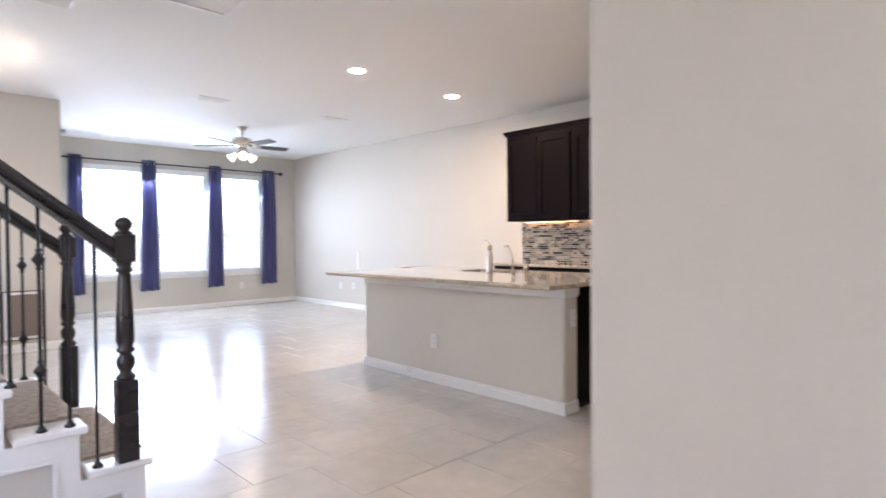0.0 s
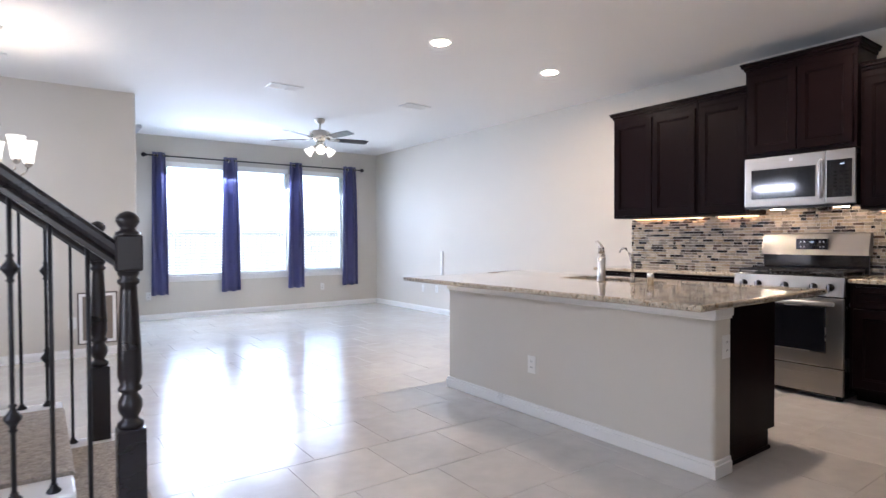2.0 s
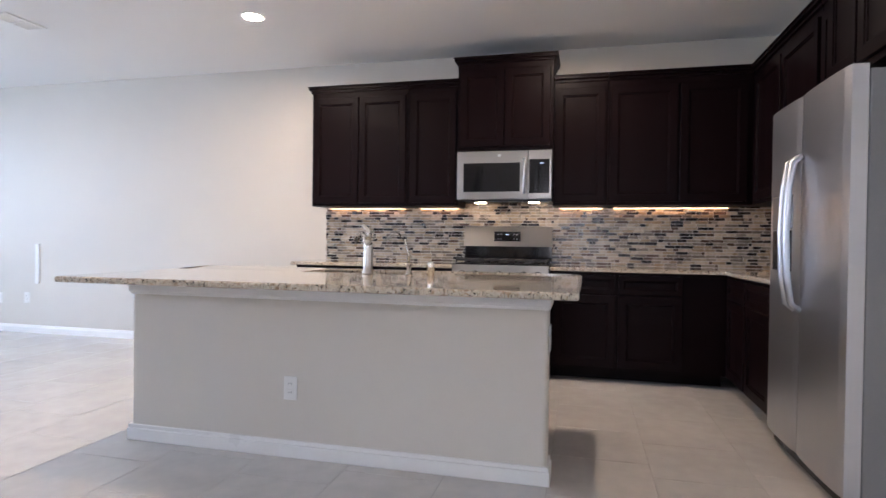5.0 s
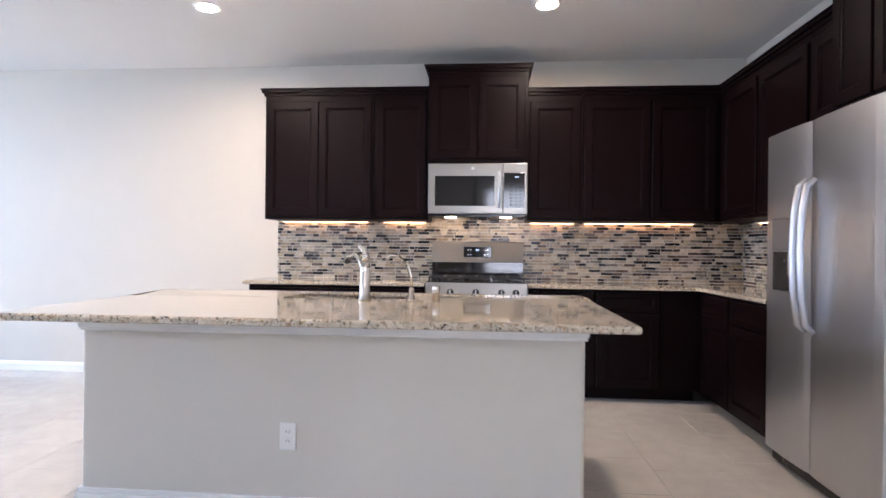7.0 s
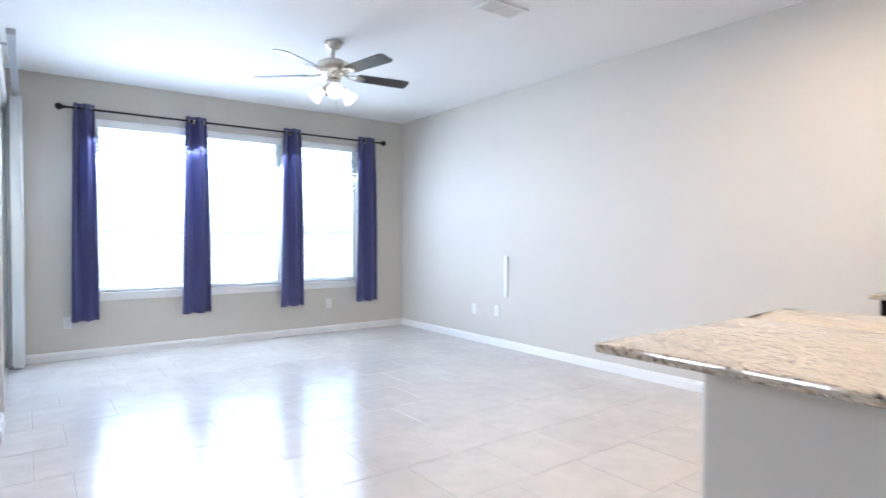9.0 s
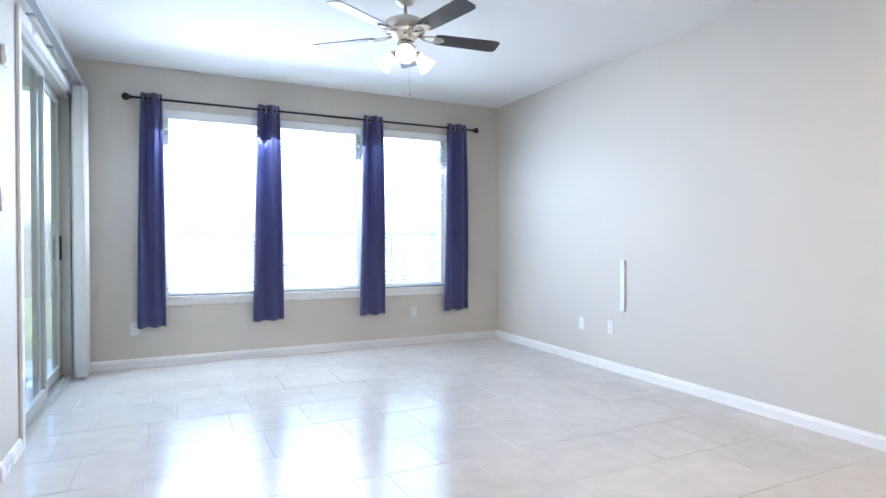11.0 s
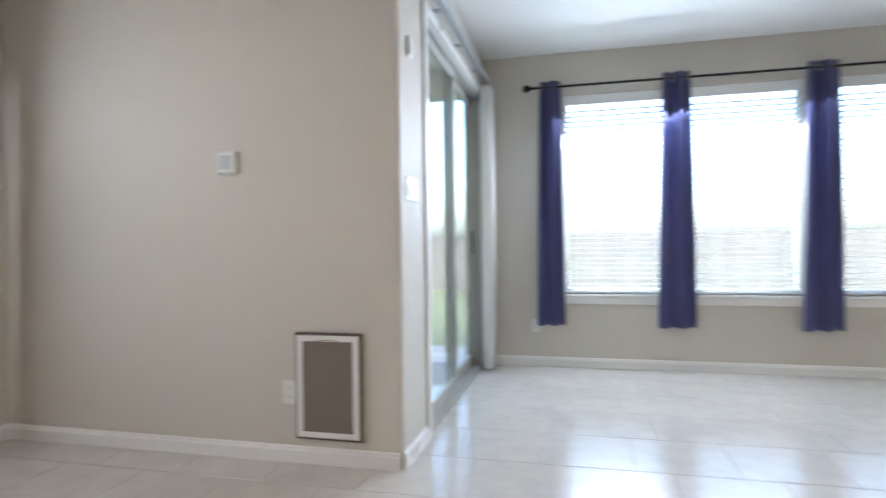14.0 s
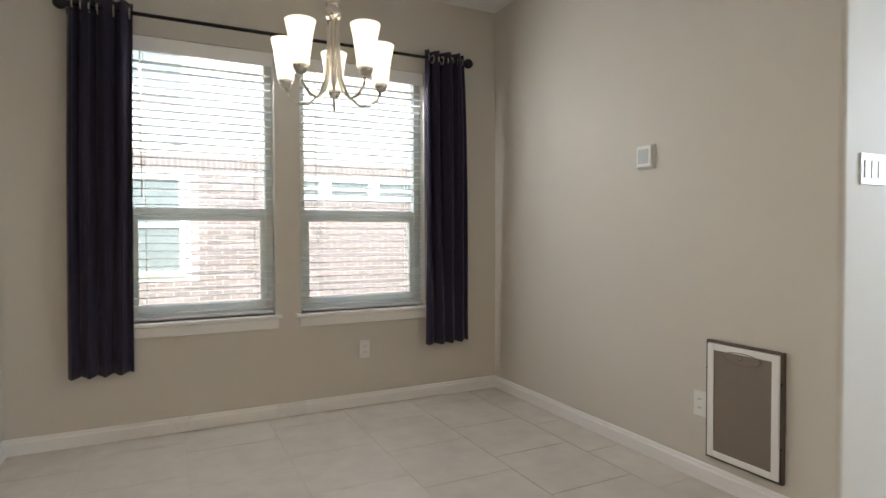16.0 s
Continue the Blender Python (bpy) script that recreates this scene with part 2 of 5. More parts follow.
def let_through(m, color, share):
    """Lets a share of the light behind a thin sheet glow through it."""
    n, l = m.node_tree.nodes, m.node_tree.links
    thin, blend = n.new("ShaderNodeBsdfTranslucent"), n.new("ShaderNodeMixShader")
    thin.inputs[0].default_value = (*color, 1)
    blend.inputs[0].default_value = share
    l.new(n["Principled BSDF"].outputs[0], blend.inputs[1])
    l.new(thin.outputs[0], blend.inputs[2])
    l.new(blend.outputs[0], n["Material Output"].inputs[0])
    return m


NAVY = let_through(material("navy_voile", (0.070, 0.070, 0.18), 0.8, vary=0.16, scale=9, grain=420, bump=0.2, bump_scale=500, sheen=0.4, spec=0.2), (0.22, 0.24, 0.48), 0.20)
DARKNAVY = let_through(material("dark_navy_fabric", (0.026, 0.021, 0.045), 0.8, vary=0.16, scale=9, grain=420, bump=0.2, bump_scale=500, sheen=0.15, spec=0.2), (0.05, 0.05, 0.11), 0.12)
RODMETAL = material("rod_metal", (0.02, 0.019, 0.02), 0.4, metal=0.5, vary=0.1)
PLASTIC = material("white_plastic", (0.76, 0.75, 0.72), 0.35, vary=0.02)
SLOT = material("dark_slot", (0.03, 0.03, 0.03), 0.6)
BLIND = material("white_blind", (0.82, 0.82, 0.80), 0.45, vary=0.03, scale=4)
SLAT = let_through(material("blind_slat", (0.84, 0.84, 0.82), 0.45, vary=0.03, scale=4), (0.90, 0.91, 0.90), 0.70)
VINYL = material("vinyl_frame", (0.76, 0.75, 0.69), 0.4, vary=0.03)
BRONZE = material("grey_aluminium", (0.42, 0.42, 0.385), 0.42, metal=0.3, vary=0.08)
TAUPE = material("taupe_plastic", (0.20, 0.163, 0.128), 0.5, vary=0.06, bump=0.05)
DARKTAUPE = material("dark_taupe_plastic", (0.085, 0.066, 0.052), 0.5, vary=0.06)
GLASS = clear_glass("window_glass")
DOORGLASS = clear_glass("door_glass", (0.93, 0.97, 0.96))
SILVER = material("track_aluminium", (0.45, 0.46, 0.48), 0.4, metal=0.9, vary=0.05)
BLADE = material("fan_blade_wood", (0.050, 0.045, 0.045), 0.38, vary=0.25, scale=5, grain=50, stretch=(1, 8, 1))
DUCT = material("vent_grey", (0.20, 0.20, 0.21), 0.7)
LED = glow("downlight_lens", (1.0, 0.74, 0.48), 60.0)
BULB = glow("lamp_bulb", (1.0, 0.80, 0.54), 16.0)
BULBGLASS = glow("lit_frosted_glass", (1.0, 0.86, 0.62), 0.17)
PUCK = glow("under_cabinet_strip", (1.0, 0.50, 0.20), 1.4)
TASK = glow("task_lamp", (1.0, 0.66, 0.36), 5.0)
LCD = glow("display_glow", (0.8, 0.92, 1.0), 0.07, (0.02, 0.02, 0.02))
SCREEN = material("thermostat_screen", (0.42, 0.43, 0.43), 0.2)
LOGO = material("pale_badge", (0.6, 0.6, 0.6), 0.3, metal=0.6)
BRICK = material("brick_face", (0.21, 0.165, 0.158), 0.9, vary=0.28, scale=14, grain=90, bump=0.5, bump_scale=120, per=0.25)
PALEGROUT = material("pale_grout", (0.55, 0.53, 0.49), 0.8, vary=0.06)
MORTAR = material("mortar", (0.62, 0.60, 0.57), 0.95, vary=0.1)
SIDING = material("pale_siding", (0.60, 0.59, 0.56), 0.7, vary=0.04)
CONCRETE = material("concrete", (0.42, 0.40, 0.37), 0.85, vary=0.12, scale=2, grain=120, bump=0.2)
LAWN = material("lawn", (0.10, 0.115, 0.062), 0.95, vary=0.4, scale=1.6, grain=60, bump=0.6, bump_scale=90)
FENCE = material("fence_wood", (0.15, 0.145, 0.135), 0.85, vary=0.22, scale=3, grain=40, stretch=(6, 6, 0.6), per=0.15)
LEAF = material("leaf", (0.12, 0.13, 0.085), 0.7, vary=0.35, scale=3, grain=20)
BARK = material("bark", (0.12, 0.09, 0.07), 0.9, vary=0.3, bump=0.6)
ROOF = material("roof_shingle", (0.13, 0.12, 0.115), 0.9, vary=0.25, scale=8, grain=60, bump=0.5)

# ---------- plan, metres ----------
XK, YW, XS, YP, XD, YK, H = 6.495, 10.495, 2.195, 8.005, -0.19, 0.935, 2.753
T = 0.14  # wall thickness


def wall(name, boxes, label="light greige painted drywall, lightly textured"):
    return solid(name, B(*boxes), PAINT, label, "wall", "structure")


# ---------- floor, ceiling, walls ----------
solid("ground", B((-60, 70, -40, 90, -0.25, -0.13)), LAWN, "green lawn around the house", "ground", "structure")
floor = solid("floor", B((XD, XK, -0.8, YW, -0.12, -0.0022)), GROUT, "bed of grey grout under the floor tiles", "floor", "structure")
solid("ceiling", B((XD - T, XK + T, -0.94, YW + T, H, H + 0.2)), CEIL, "flat white ceiling with light texture", "ceiling", "structure")

WX = [(2.895, 3.80), (3.89, 4.81), (4.90, 5.825)]  # living room windows
WZ0, WZ1 = 0.64, 2.38
DY = [(5.60, 6.42), (6.575, 7.43)]  # dining windows
DZ0, DZ1 = 0.64, 2.245
SY0, SY1, SZ1 = 8.50, 10.33, 2.39  # sliding door

def pierced(name, axis, f0, f1, u0, u1, holes, label="light greige painted drywall, lightly textured"):
    """A wall in one piece with rectangular openings through it: holes are (u0, u1, z0, z1)."""
    us = sorted({u0, u1, *[h[0] for h in holes], *[h[1] for h in holes]})
    zs = sorted({-0.12, H, *[h[2] for h in holes], *[h[3] for h in holes]})
    bm, vs = bmesh.new(), {}

    def v(i, j, k):
        if (i, j, k) not in vs:
            f = (f0, f1)[k]
            vs[i, j, k] = bm.verts.new((us[i], f, zs[j]) if axis == "y" else (f, us[i], zs[j]))
        return vs[i, j, k]

    def full(i, j):
        if not (0 <= i < len(us) - 1 and 0 <= j < len(zs) - 1):
            return False
        u, z = (us[i] + us[i + 1]) / 2, (zs[j] + zs[j + 1]) / 2
        return not any(h[0] < u < h[1] and h[2] < z < h[3] for h in holes)

    for i in range(len(us) - 1):
        for j in range(len(zs) - 1):
            if not full(i, j):
                continue
            for k in (0, 1):
                bm.faces.new((v(i, j, k), v(i + 1, j, k), v(i + 1, j + 1, k), v(i, j + 1, k)))
            for di, dj, p, q in ((-1, 0, (i, j), (i, j + 1)), (1, 0, (i + 1, j), (i + 1, j + 1)), (0, -1, (i, j), (i + 1, j)), (0, 1, (i, j + 1), (i + 1, j + 1))):
                if not full(i + di, j + dj):
                    bm.faces.new((v(*p, 0), v(*q, 0), v(*q, 1), v(*p, 1)))
    return solid(name, bm, PAINT, label, "wall", "structure")


pierced("wall_north", "y", YW, YW + T, XS - T, XK + T, [(x0, x1, WZ0, WZ1) for x0, x1 in WX])
wall("wall_east", [(XK, XK + T, -0.94, YW, -0.12, H)])
pierced("wall_slider", "x", XS - T, XS, YP + T, YW, [(SY0, SY1, -0.12, SZ1)])
bm = bmesh.new()
fs = box(bm, XD, XS, YP, YP + T, -0.12, H)
es = [e for e in bm.edges if all(abs(v.co.x - XS) < 1e-4 and abs(v.co.y - YP) < 1e-4 for v in e.verts)]
bmesh.ops.bevel(bm, geom=es, offset=0.022, segments=5, profile=0.5, affect="EDGES")
solid("wall_dining_north", bm, PAINT, "beige painted wall with rounded outer corner", "wall", "structure")
pierced("wall_dining_west", "x", XD - T, XD, 4.93, YP + T, [(y0, y1, DZ0, DZ1) for y0, y1 in DY])
wall("wall_stub", [(XD, 0.30, 4.92, 5.05, -0.004, H)])
# Unseen closing walls; their openings are made up to admit the fill light.
pierced("wall_west", "x", XD - T, XD, -0.94, 4.93, [(2.15, 3.10, 0.6, 2.3)])
pierced("wall_south", "y", -0.94, -0.8, XD, XK, [(0.85, 1.75, 1.0, 2.1)])
bm = bmesh.new()
box(bm, 1.735, 3.93, YK - 0.125, 1.095, -0.004, H)
box(bm, 3.93, XK, YK - 0.125, YK, -0.004, H)
box(bm, 1.735, 1.875, -0.8, YK - 0.125, -0.004, H)
es = [e for e in bm.edges if all(abs(v.co.x - 1.735) < 1e-4 and abs(v.co.y - 1.095) < 1e-4 for v in e.verts)]
bmesh.ops.bevel(bm, geom=es, offset=0.022, segments=5, profile=0.5, affect="EDGES")
solid("wall_kitchen_south", bm, PAINT, "greige painted hall wall with rounded corner beside the kitchen", "wall", "structure")


def baseboard(name, a, b, n):
    """A moulded white skirting from a to b along a wall whose normal is n."""
    a, b, n = Vector((*a, 0)), Vector((*b, 0)), Vector((*n, 0))
    bm = bmesh.new()
    prof = ((0.0, 0.0), (0.016, 0.0), (0.016, 0.060), (0.012, 0.068), (0.010, 0.079), (0.004, 0.084), (0.0, 0.084))
    lo = [bm.verts.new(a + n * d + Vector((0, 0, z))) for d, z in prof]
    hi = [bm.verts.new(b + n * d + Vector((0, 0, z))) for d, z in prof]
    for k in range(len(prof) - 1):
        bm.faces.new((lo[k], hi[k], hi[k + 1], lo[k + 1]))
    bm.faces.new(lo)
    bm.faces.new(hi[::-1])
    solid(name, bm, TRIM, "white moulded baseboard", "baseboard", "structure")


E_ = 0.002
baseboard("baseboard_north", (XS, YW - E_), (XK, YW - E_), (0, -1))
baseboard("baseboard_east", (XK - E_, 4.95), (XK - E_, YW - 0.016), (-1, 0))
baseboard("baseboard_dining_north", (XD, YP - E_), (XS - 0.01, YP - E_), (0, -1))
baseboard("baseboard_slider", (XS + E_, YP + 0.0), (XS + E_, SY0 - 0.075), (1, 0))
baseboard("baseboard_dining_west", (XD + E_, 5.05), (XD + E_, YP - 0.016), (1, 0))
baseboard("baseboard_stub", (XD + 0.016, 5.052), (0.30, 5.052), (0, 1))
baseboard("baseboard_hall", (1.733, -0.79), (1.733, 1.07), (-1, 0))
baseboard("baseboard_kitchen_south", (1.76, 1.097), (3.93, 1.097), (0, 1))


# ---------- windows and blinds ----------
def place(axis, face, sgn):
    """Maps (along, depth into the wall, z) to the world for a wall plane."""
    if axis == "y":
        return lambda u0, u1, d0, d1, z0, z1: (u0, u1, *sorted((face + sgn * d0, face + sgn * d1)), z0, z1)
    return lambda u0, u1, d0, d1, z0, z1: (*sorted((face + sgn * d0, face + sgn * d1)), u0, u1, z0, z1)


def window(name, axis, face, sgn, u0, u1, z0, z1, meet, sill_ends, label):
    P = place(axis, face, sgn)
    at = (0.5 * (u0 + u1), face, z0) if axis == "y" else (face, 0.5 * (u0 + u1), z0)
    w = tagged(thing(name, at, label, "window"), kind="structure")
    f = 0.045
    part("window_frame", B(P(u0, u0 + f, 0.08, T - 0.002, z0, z1), P(u1 - f, u1, 0.08, T - 0.002, z0, z1), P(u0 + f, u1 - f, 0.08, T - 0.002, z0, z0 + f), P(u0 + f, u1 - f, 0.08, T - 0.002, z1 - f, z1), bevel=0.003), VINYL, w)
    if meet:
        part("meeting_rail", B(P(u0 + f, u1 - f, 0.085, 0.12, meet - 0.02, meet + 0.025), bevel=0.004), VINYL, w)
        part("sash", B(P(u0 + f, u0 + f + 0.03, 0.09, 0.118, z0 + f, meet - 0.02), P(u1 - f - 0.03, u1 - f, 0.09, 0.118, z0 + f, meet - 0.02), P(u0 + f + 0.03, u1 - f - 0.03, 0.09, 0.118, z0 + f, z0 + f + 0.035), P(u0 + f + 0.03, u1 - f - 0.03, 0.086, 0.116, meet - 0.045, meet - 0.022), bevel=0.003), VINYL, w)
    for a, b in ((z0 + f, meet - 0.02), (meet + 0.025, z1 - f)) if meet else ((z0 + f, z1 - f),):
        p = part("pane", B(P(u0 + f, u1 - f, 0.104, 0.107, a, b)), GLASS, w)
        p.visible_shadow = False
    s0, s1 = sill_ends
    part("window_sill", B(P(s0, s1, -0.035, 0.08, z0 - 0.024, z0), bevel=0.005), TRIM, w)
    part("apron", B(P(s0 + 0.02, s1 - 0.02, -0.018, -0.001, z0 - 0.085, z0 - 0.026), bevel=0.004), TRIM, w)
    return w


def blind(axis, face, sgn, u0, u1, z0, z1, label, wand):
    P = place(axis, face, sgn)
    at = (0.5 * (u0 + u1), face, z1) if axis == "y" else (face, 0.5 * (u0 + u1), z1)
    b = thing("window_blind", at, label, "blind", "window blinds")
    part("valance", B(P(u0 + 0.004, u1 - 0.004, 0.006, 0.022, z1 - 0.085, z1 - 0.002), bevel=0.004), BLIND, b)
    part("head_rail", B(P(u0 + 0.01, u1 - 0.01, 0.024, 0.068, z1 - 0.05, z1 - 0.004)), BLIND, b)
    part("bottom_rail", B(P(u0 + 0.01, u1 - 0.01, 0.022, 0.070, z0 + 0.006, z0 + 0.024), bevel=0.004), BLIND, b)
    pitch, n = 0.0445, int((z1 - z0 - 0.10) / 0.0445)
    bm = bmesh.new()
    bx = P(u0 + 0.012, u1 - 0.012, 0.021, 0.071, -0.0014, 0.0014)
    box(bm, *bx)
    me = mesh_of("slat", bm, SLAT)
    for k in range(n):
        s = new("slat", me)
        s.parent = b
        s.matrix_parent_inverse = Matrix.Translation(-Vector(at))
        s.location = (0, 0, z0 + 0.045 + k * pitch)
    for q in (0.14, 0.86):
        c = u0 + q * (u1 - u0)
        part("ladder_cord", B(P(c - 0.0015, c + 0.0015, 0.0195, 0.0208, z0 + 0.02, z1 - 0.05)), BLIND, b)
        part("ladder_cord", B(P(c - 0.0015, c + 0.0015, 0.0712, 0.0725, z0 + 0.02, z1 - 0.05)), BLIND, b)
    if wand:
        c = u0 + wand * (u1 - u0)
        x = P(c, c, 0.012, 0.012, 0, 0)
        bm = bmesh.new()
        tube(bm, (x[0], x[2], z1 - 0.9), (x[0], x[2], z1 - 0.08), 0.0035, seg=8)
        part("tilt_wand", bm, PLASTIC, b)
    return b


for i, (a, b) in enumerate(WX):
    ends = (a - 0.03 if i == 0 else a - 0.045, b + 0.03 if i == 2 else b + 0.045)
    window("window_%d" % (i + 1), "y", YW, 1, a, b, WZ0, WZ1, 0, ends, "tall white vinyl living room window with moulded sill")
    blind("y", YW, 1, a, b, WZ0, WZ1, "white horizontal slat blind, lowered with open slats", 0)
for i, (a, b) in enumerate(DY):
    window("window_%d" % (i + 4), "x", XD, -1, a, b, DZ0, DZ1, 1.268, (a - 0.035, b + 0.035), "almond vinyl single-hung dining window with white sill")
    blind("x", XD, -1, a, b, DZ0, DZ1, "white horizontal slat blind, lowered with open slats", 0.12)


# ---------- curtains ----------
def curtain(axis, face, sgn, top, bottom, z0, z1, folds, depth, seed, fabric, label):
    """Gathered cloth: (from, to) along the wall at its top and at its hem."""
    rng = random.Random(seed)
    at = ((top[0] + top[1]) / 2, face, z0) if axis == "y" else (face, (top[0] + top[1]) / 2, z0)
    c = thing("curtain", at, label, "curtain", "curtains")
    bm = bmesh.new()
    nu, nz = folds * 12, 26
    ph = [rng.uniform(-0.5, 0.5) for _ in range(4)]
    grid = []
    for j in range(nz + 1):
        v = j / nz
        row = []
        a, b = (top[k] + (bottom[k] - top[k]) * (1 - v) ** 0.7 for k in (0, 1))
        for i in range(nu + 1):
            u = i / nu
            wob = 0.35 * math.sin(2.1 * v + ph[0]) * (1 - v)
            w = math.sin(2 * math.pi * folds * (u + 0.045 * math.sin(3 * v + ph[1]) * math.sin(2 * math.pi * u)) + wob)
            w = math.copysign(abs(w) ** 0.75, w)
            d = depth * (0.65 + 0.35 * v) * w + 0.012 * math.sin(5 * u + 4 * v + ph[2])
            s = a + (b - a) * u + 0.010 * math.sin(4 * math.pi * folds * u) * (0.5 + 0.5 * v)
            zz = z0 + (z1 - z0) * v - (0.006 * math.sin(2 * math.pi * folds * u + ph[3]) if j == 0 else 0)
            row.append(bm.verts.new((s, face + sgn * d, zz) if axis == "y" else (face + sgn * d, s, zz)))
        grid.append(row)
    for r0, r1 in zip(grid, grid[1:]):
        for i in range(nu):
            f = bm.faces.new((r0[i], r0[i + 1], r1[i + 1], r1[i]))
            f.smooth = True
    cloth = part("cloth", bm, fabric, c)
    md = cloth.modifiers.new("thickness", "SOLIDIFY")
    md.thickness = 0.0025
    for k in range(folds * 2):
        u = (k + 0.5) / (folds * 2)
        s = top[0] + (top[1] - top[0]) * u
        bm = bmesh.new()
        turn = Matrix.Rotation(math.pi / 2, 3, "Y" if axis == "y" else "X")
        lathe(bm, [(0.022, -0.004), (0.030, -0.003), (0.030, 0.003), (0.022, 0.004), (0.022, -0.004)], (s, face, z1 - 0.055) if axis == "y" else (face, s, z1 - 0.055), 16, turn)
        part("grommet", bm, NICKEL, c)
    return c


def curtain_rod(axis, face, sgn, u0, u1, z, brackets, label):
    at = ((u0 + u1) / 2, face + sgn * 0.09, z) if axis == "y" else (face + sgn * 0.09, (u0 + u1) / 2, z)
    r = thing("curtain_rod", at, label, "curtain rod")
    P = (lambda u, d, zz: (u, face + sgn * d, zz)) if axis == "y" else (lambda u, d, zz: (face + sgn * d, u, zz))
    bm = bmesh.new()
    tube(bm, P(u0 + 0.03, 0.09, z), P(u1 - 0.03, 0.09, z), 0.0105, seg=14)
    part("pole", bm, RODMETAL, r)
    for u, o in ((u0, 1), (u1, -1)):
        bm = bmesh.new()
        lathe(bm, [(0.0, -0.034), (0.018, -0.03), (0.032, -0.012), (0.034, 0.003), (0.027, 0.022), (0.014, 0.030), (0.017, 0.036), (0.017, 0.046), (0.0, 0.047)], P(u + o * 0.01, 0.09, z), 18, Matrix.Rotation(math.pi / 2 * o, 3, "Y") if axis == "y" else Matrix.Rotation(-math.pi / 2 * o, 3, "X"))
        part("finial", bm, RODMETAL, r)
    for u in brackets:
        bm = bmesh.new()
        tube(bm, P(u, 0.001, z - 0.012), P(u, 0.09, z - 0.012), 0.006, seg=8)
        lathe(bm, [(0.0, 0), (0.026, 0), (0.026, 0.006), (0.0, 0.006)], P(u, 0.001, z - 0.012), 16, (Matrix.Rotation(math.pi / 2 * sgn * -1, 3, "X") if axis == "y" else Matrix.Rotation(math.pi / 2 * sgn, 3, "Y")))
        part("bracket", bm, RODMETAL, r)


curtain_rod("y", YW, -1, 2.59, 6.165, 2.44, (2.80, 5.92), "black metal curtain rod with ball finials over the living room windows")
for i, (t0, t1, b0, b1) in enumerate(((2.715, 2.886, 2.676, 2.911), (3.725, 3.927, 3.67, 3.969), (4.80, 5.006, 4.749, 5.042), (5.785, 6.021, 5.746, 6.062))):
    curtain("y", YW - 0.09, -1, (t0, t1), (b0, b1), 0.373, 2.490, 2, 0.030, 11 + i, NAVY, "narrow navy blue grommet curtain panel, gathered, hanging from a black rod")
curtain_rod("x", XD, 1, 5.335, 7.74, 2.325, (5.385, 6.50, 7.69), "dark metal curtain rod with ball finials over the dining windows")
for i, (t0, t1, b0, b1) in enumerate(((5.38, 5.675, 5.35, 5.65), (7.40, 7.69, 7.40, 7.735))):
    curtain("x", XD + 0.09, 1, (t0, t1), (b0, b1), 0.385, 2.375, 4, 0.034, 31 + i, DARKNAVY, "dark navy grommet curtain panel in deep folds beside the dining window")

# ---------- sliding glass door ----------
door = tagged(thing("door_1", (XS - 0.05, (SY0 + SY1) / 2, 0), "two-panel sliding glass patio door in grey aluminium", "sliding door"), kind="structure")
part("casing", B((XS + 0.001, XS + 0.018, SY0 - 0.06, SY0, 0, SZ1 + 0.06), (XS + 0.001, XS + 0.018, SY1, SY1 + 0.06, 0, SZ1 + 0.06), (XS + 0.001, XS + 0.018, SY0, SY1, SZ1, SZ1 + 0.06), bevel=0.003), TRIM, door, "white door trim")
part("outer_frame", B((XS - 0.12, XS - 0.002, SY0 + 0.001, SY0 + 0.035, 0.03, SZ1 - 0.001), (XS - 0.12, XS - 0.002, SY1 - 0.035, SY1 - 0.001, 0.03, SZ1 - 0.001), (XS - 0.12, XS - 0.002, SY0 + 0.035, SY1 - 0.035, SZ1 - 0.04, SZ1 - 0.001), bevel=0.002), BRONZE, door)
part("threshold", B((XS - 0.13, XS - 0.002, SY0 + 0.001, SY1 - 0.001, -0.003, 0.03), (XS - 0.045, XS - 0.040, SY0 + 0.03, SY1 - 0.03, 0.03, 0.042), (XS - 0.09, XS - 0.085, SY0 + 0.03, SY1 - 0.03, 0.03, 0.042)), BRONZE, door)
ym = 0.5 * (SY0 + SY1) - 0.02
for a, b, x in ((SY0 + 0.036, ym + 0.03, XS - 0.062), (ym - 0.03, SY1 - 0.036, XS - 0.105)):
    leaf = part("door_panel", B((x, x + 0.032, a, a + 0.05, 0.045, SZ1 - 0.045), (x, x + 0.032, b - 0.05, b, 0.045, SZ1 - 0.045), (x, x + 0.032, a + 0.05, b - 0.05, 0.045, 0.13), (x, x + 0.032, a + 0.05, b - 0.05, SZ1 - 0.10, SZ1 - 0.045), bevel=0.003), BRONZE, door)
    g = part("pane", B((x + 0.014, x + 0.018, a + 0.05, b - 0.05, 0.13, SZ1 - 0.10)), DOORGLASS, leaf)
    g.visible_shadow = False
part("door_handle", B((XS - 0.106, XS - 0.06, SY1 - 0.075, SY1 - 0.05, 1.0, 1.2), bevel=0.006), BLACK, door)

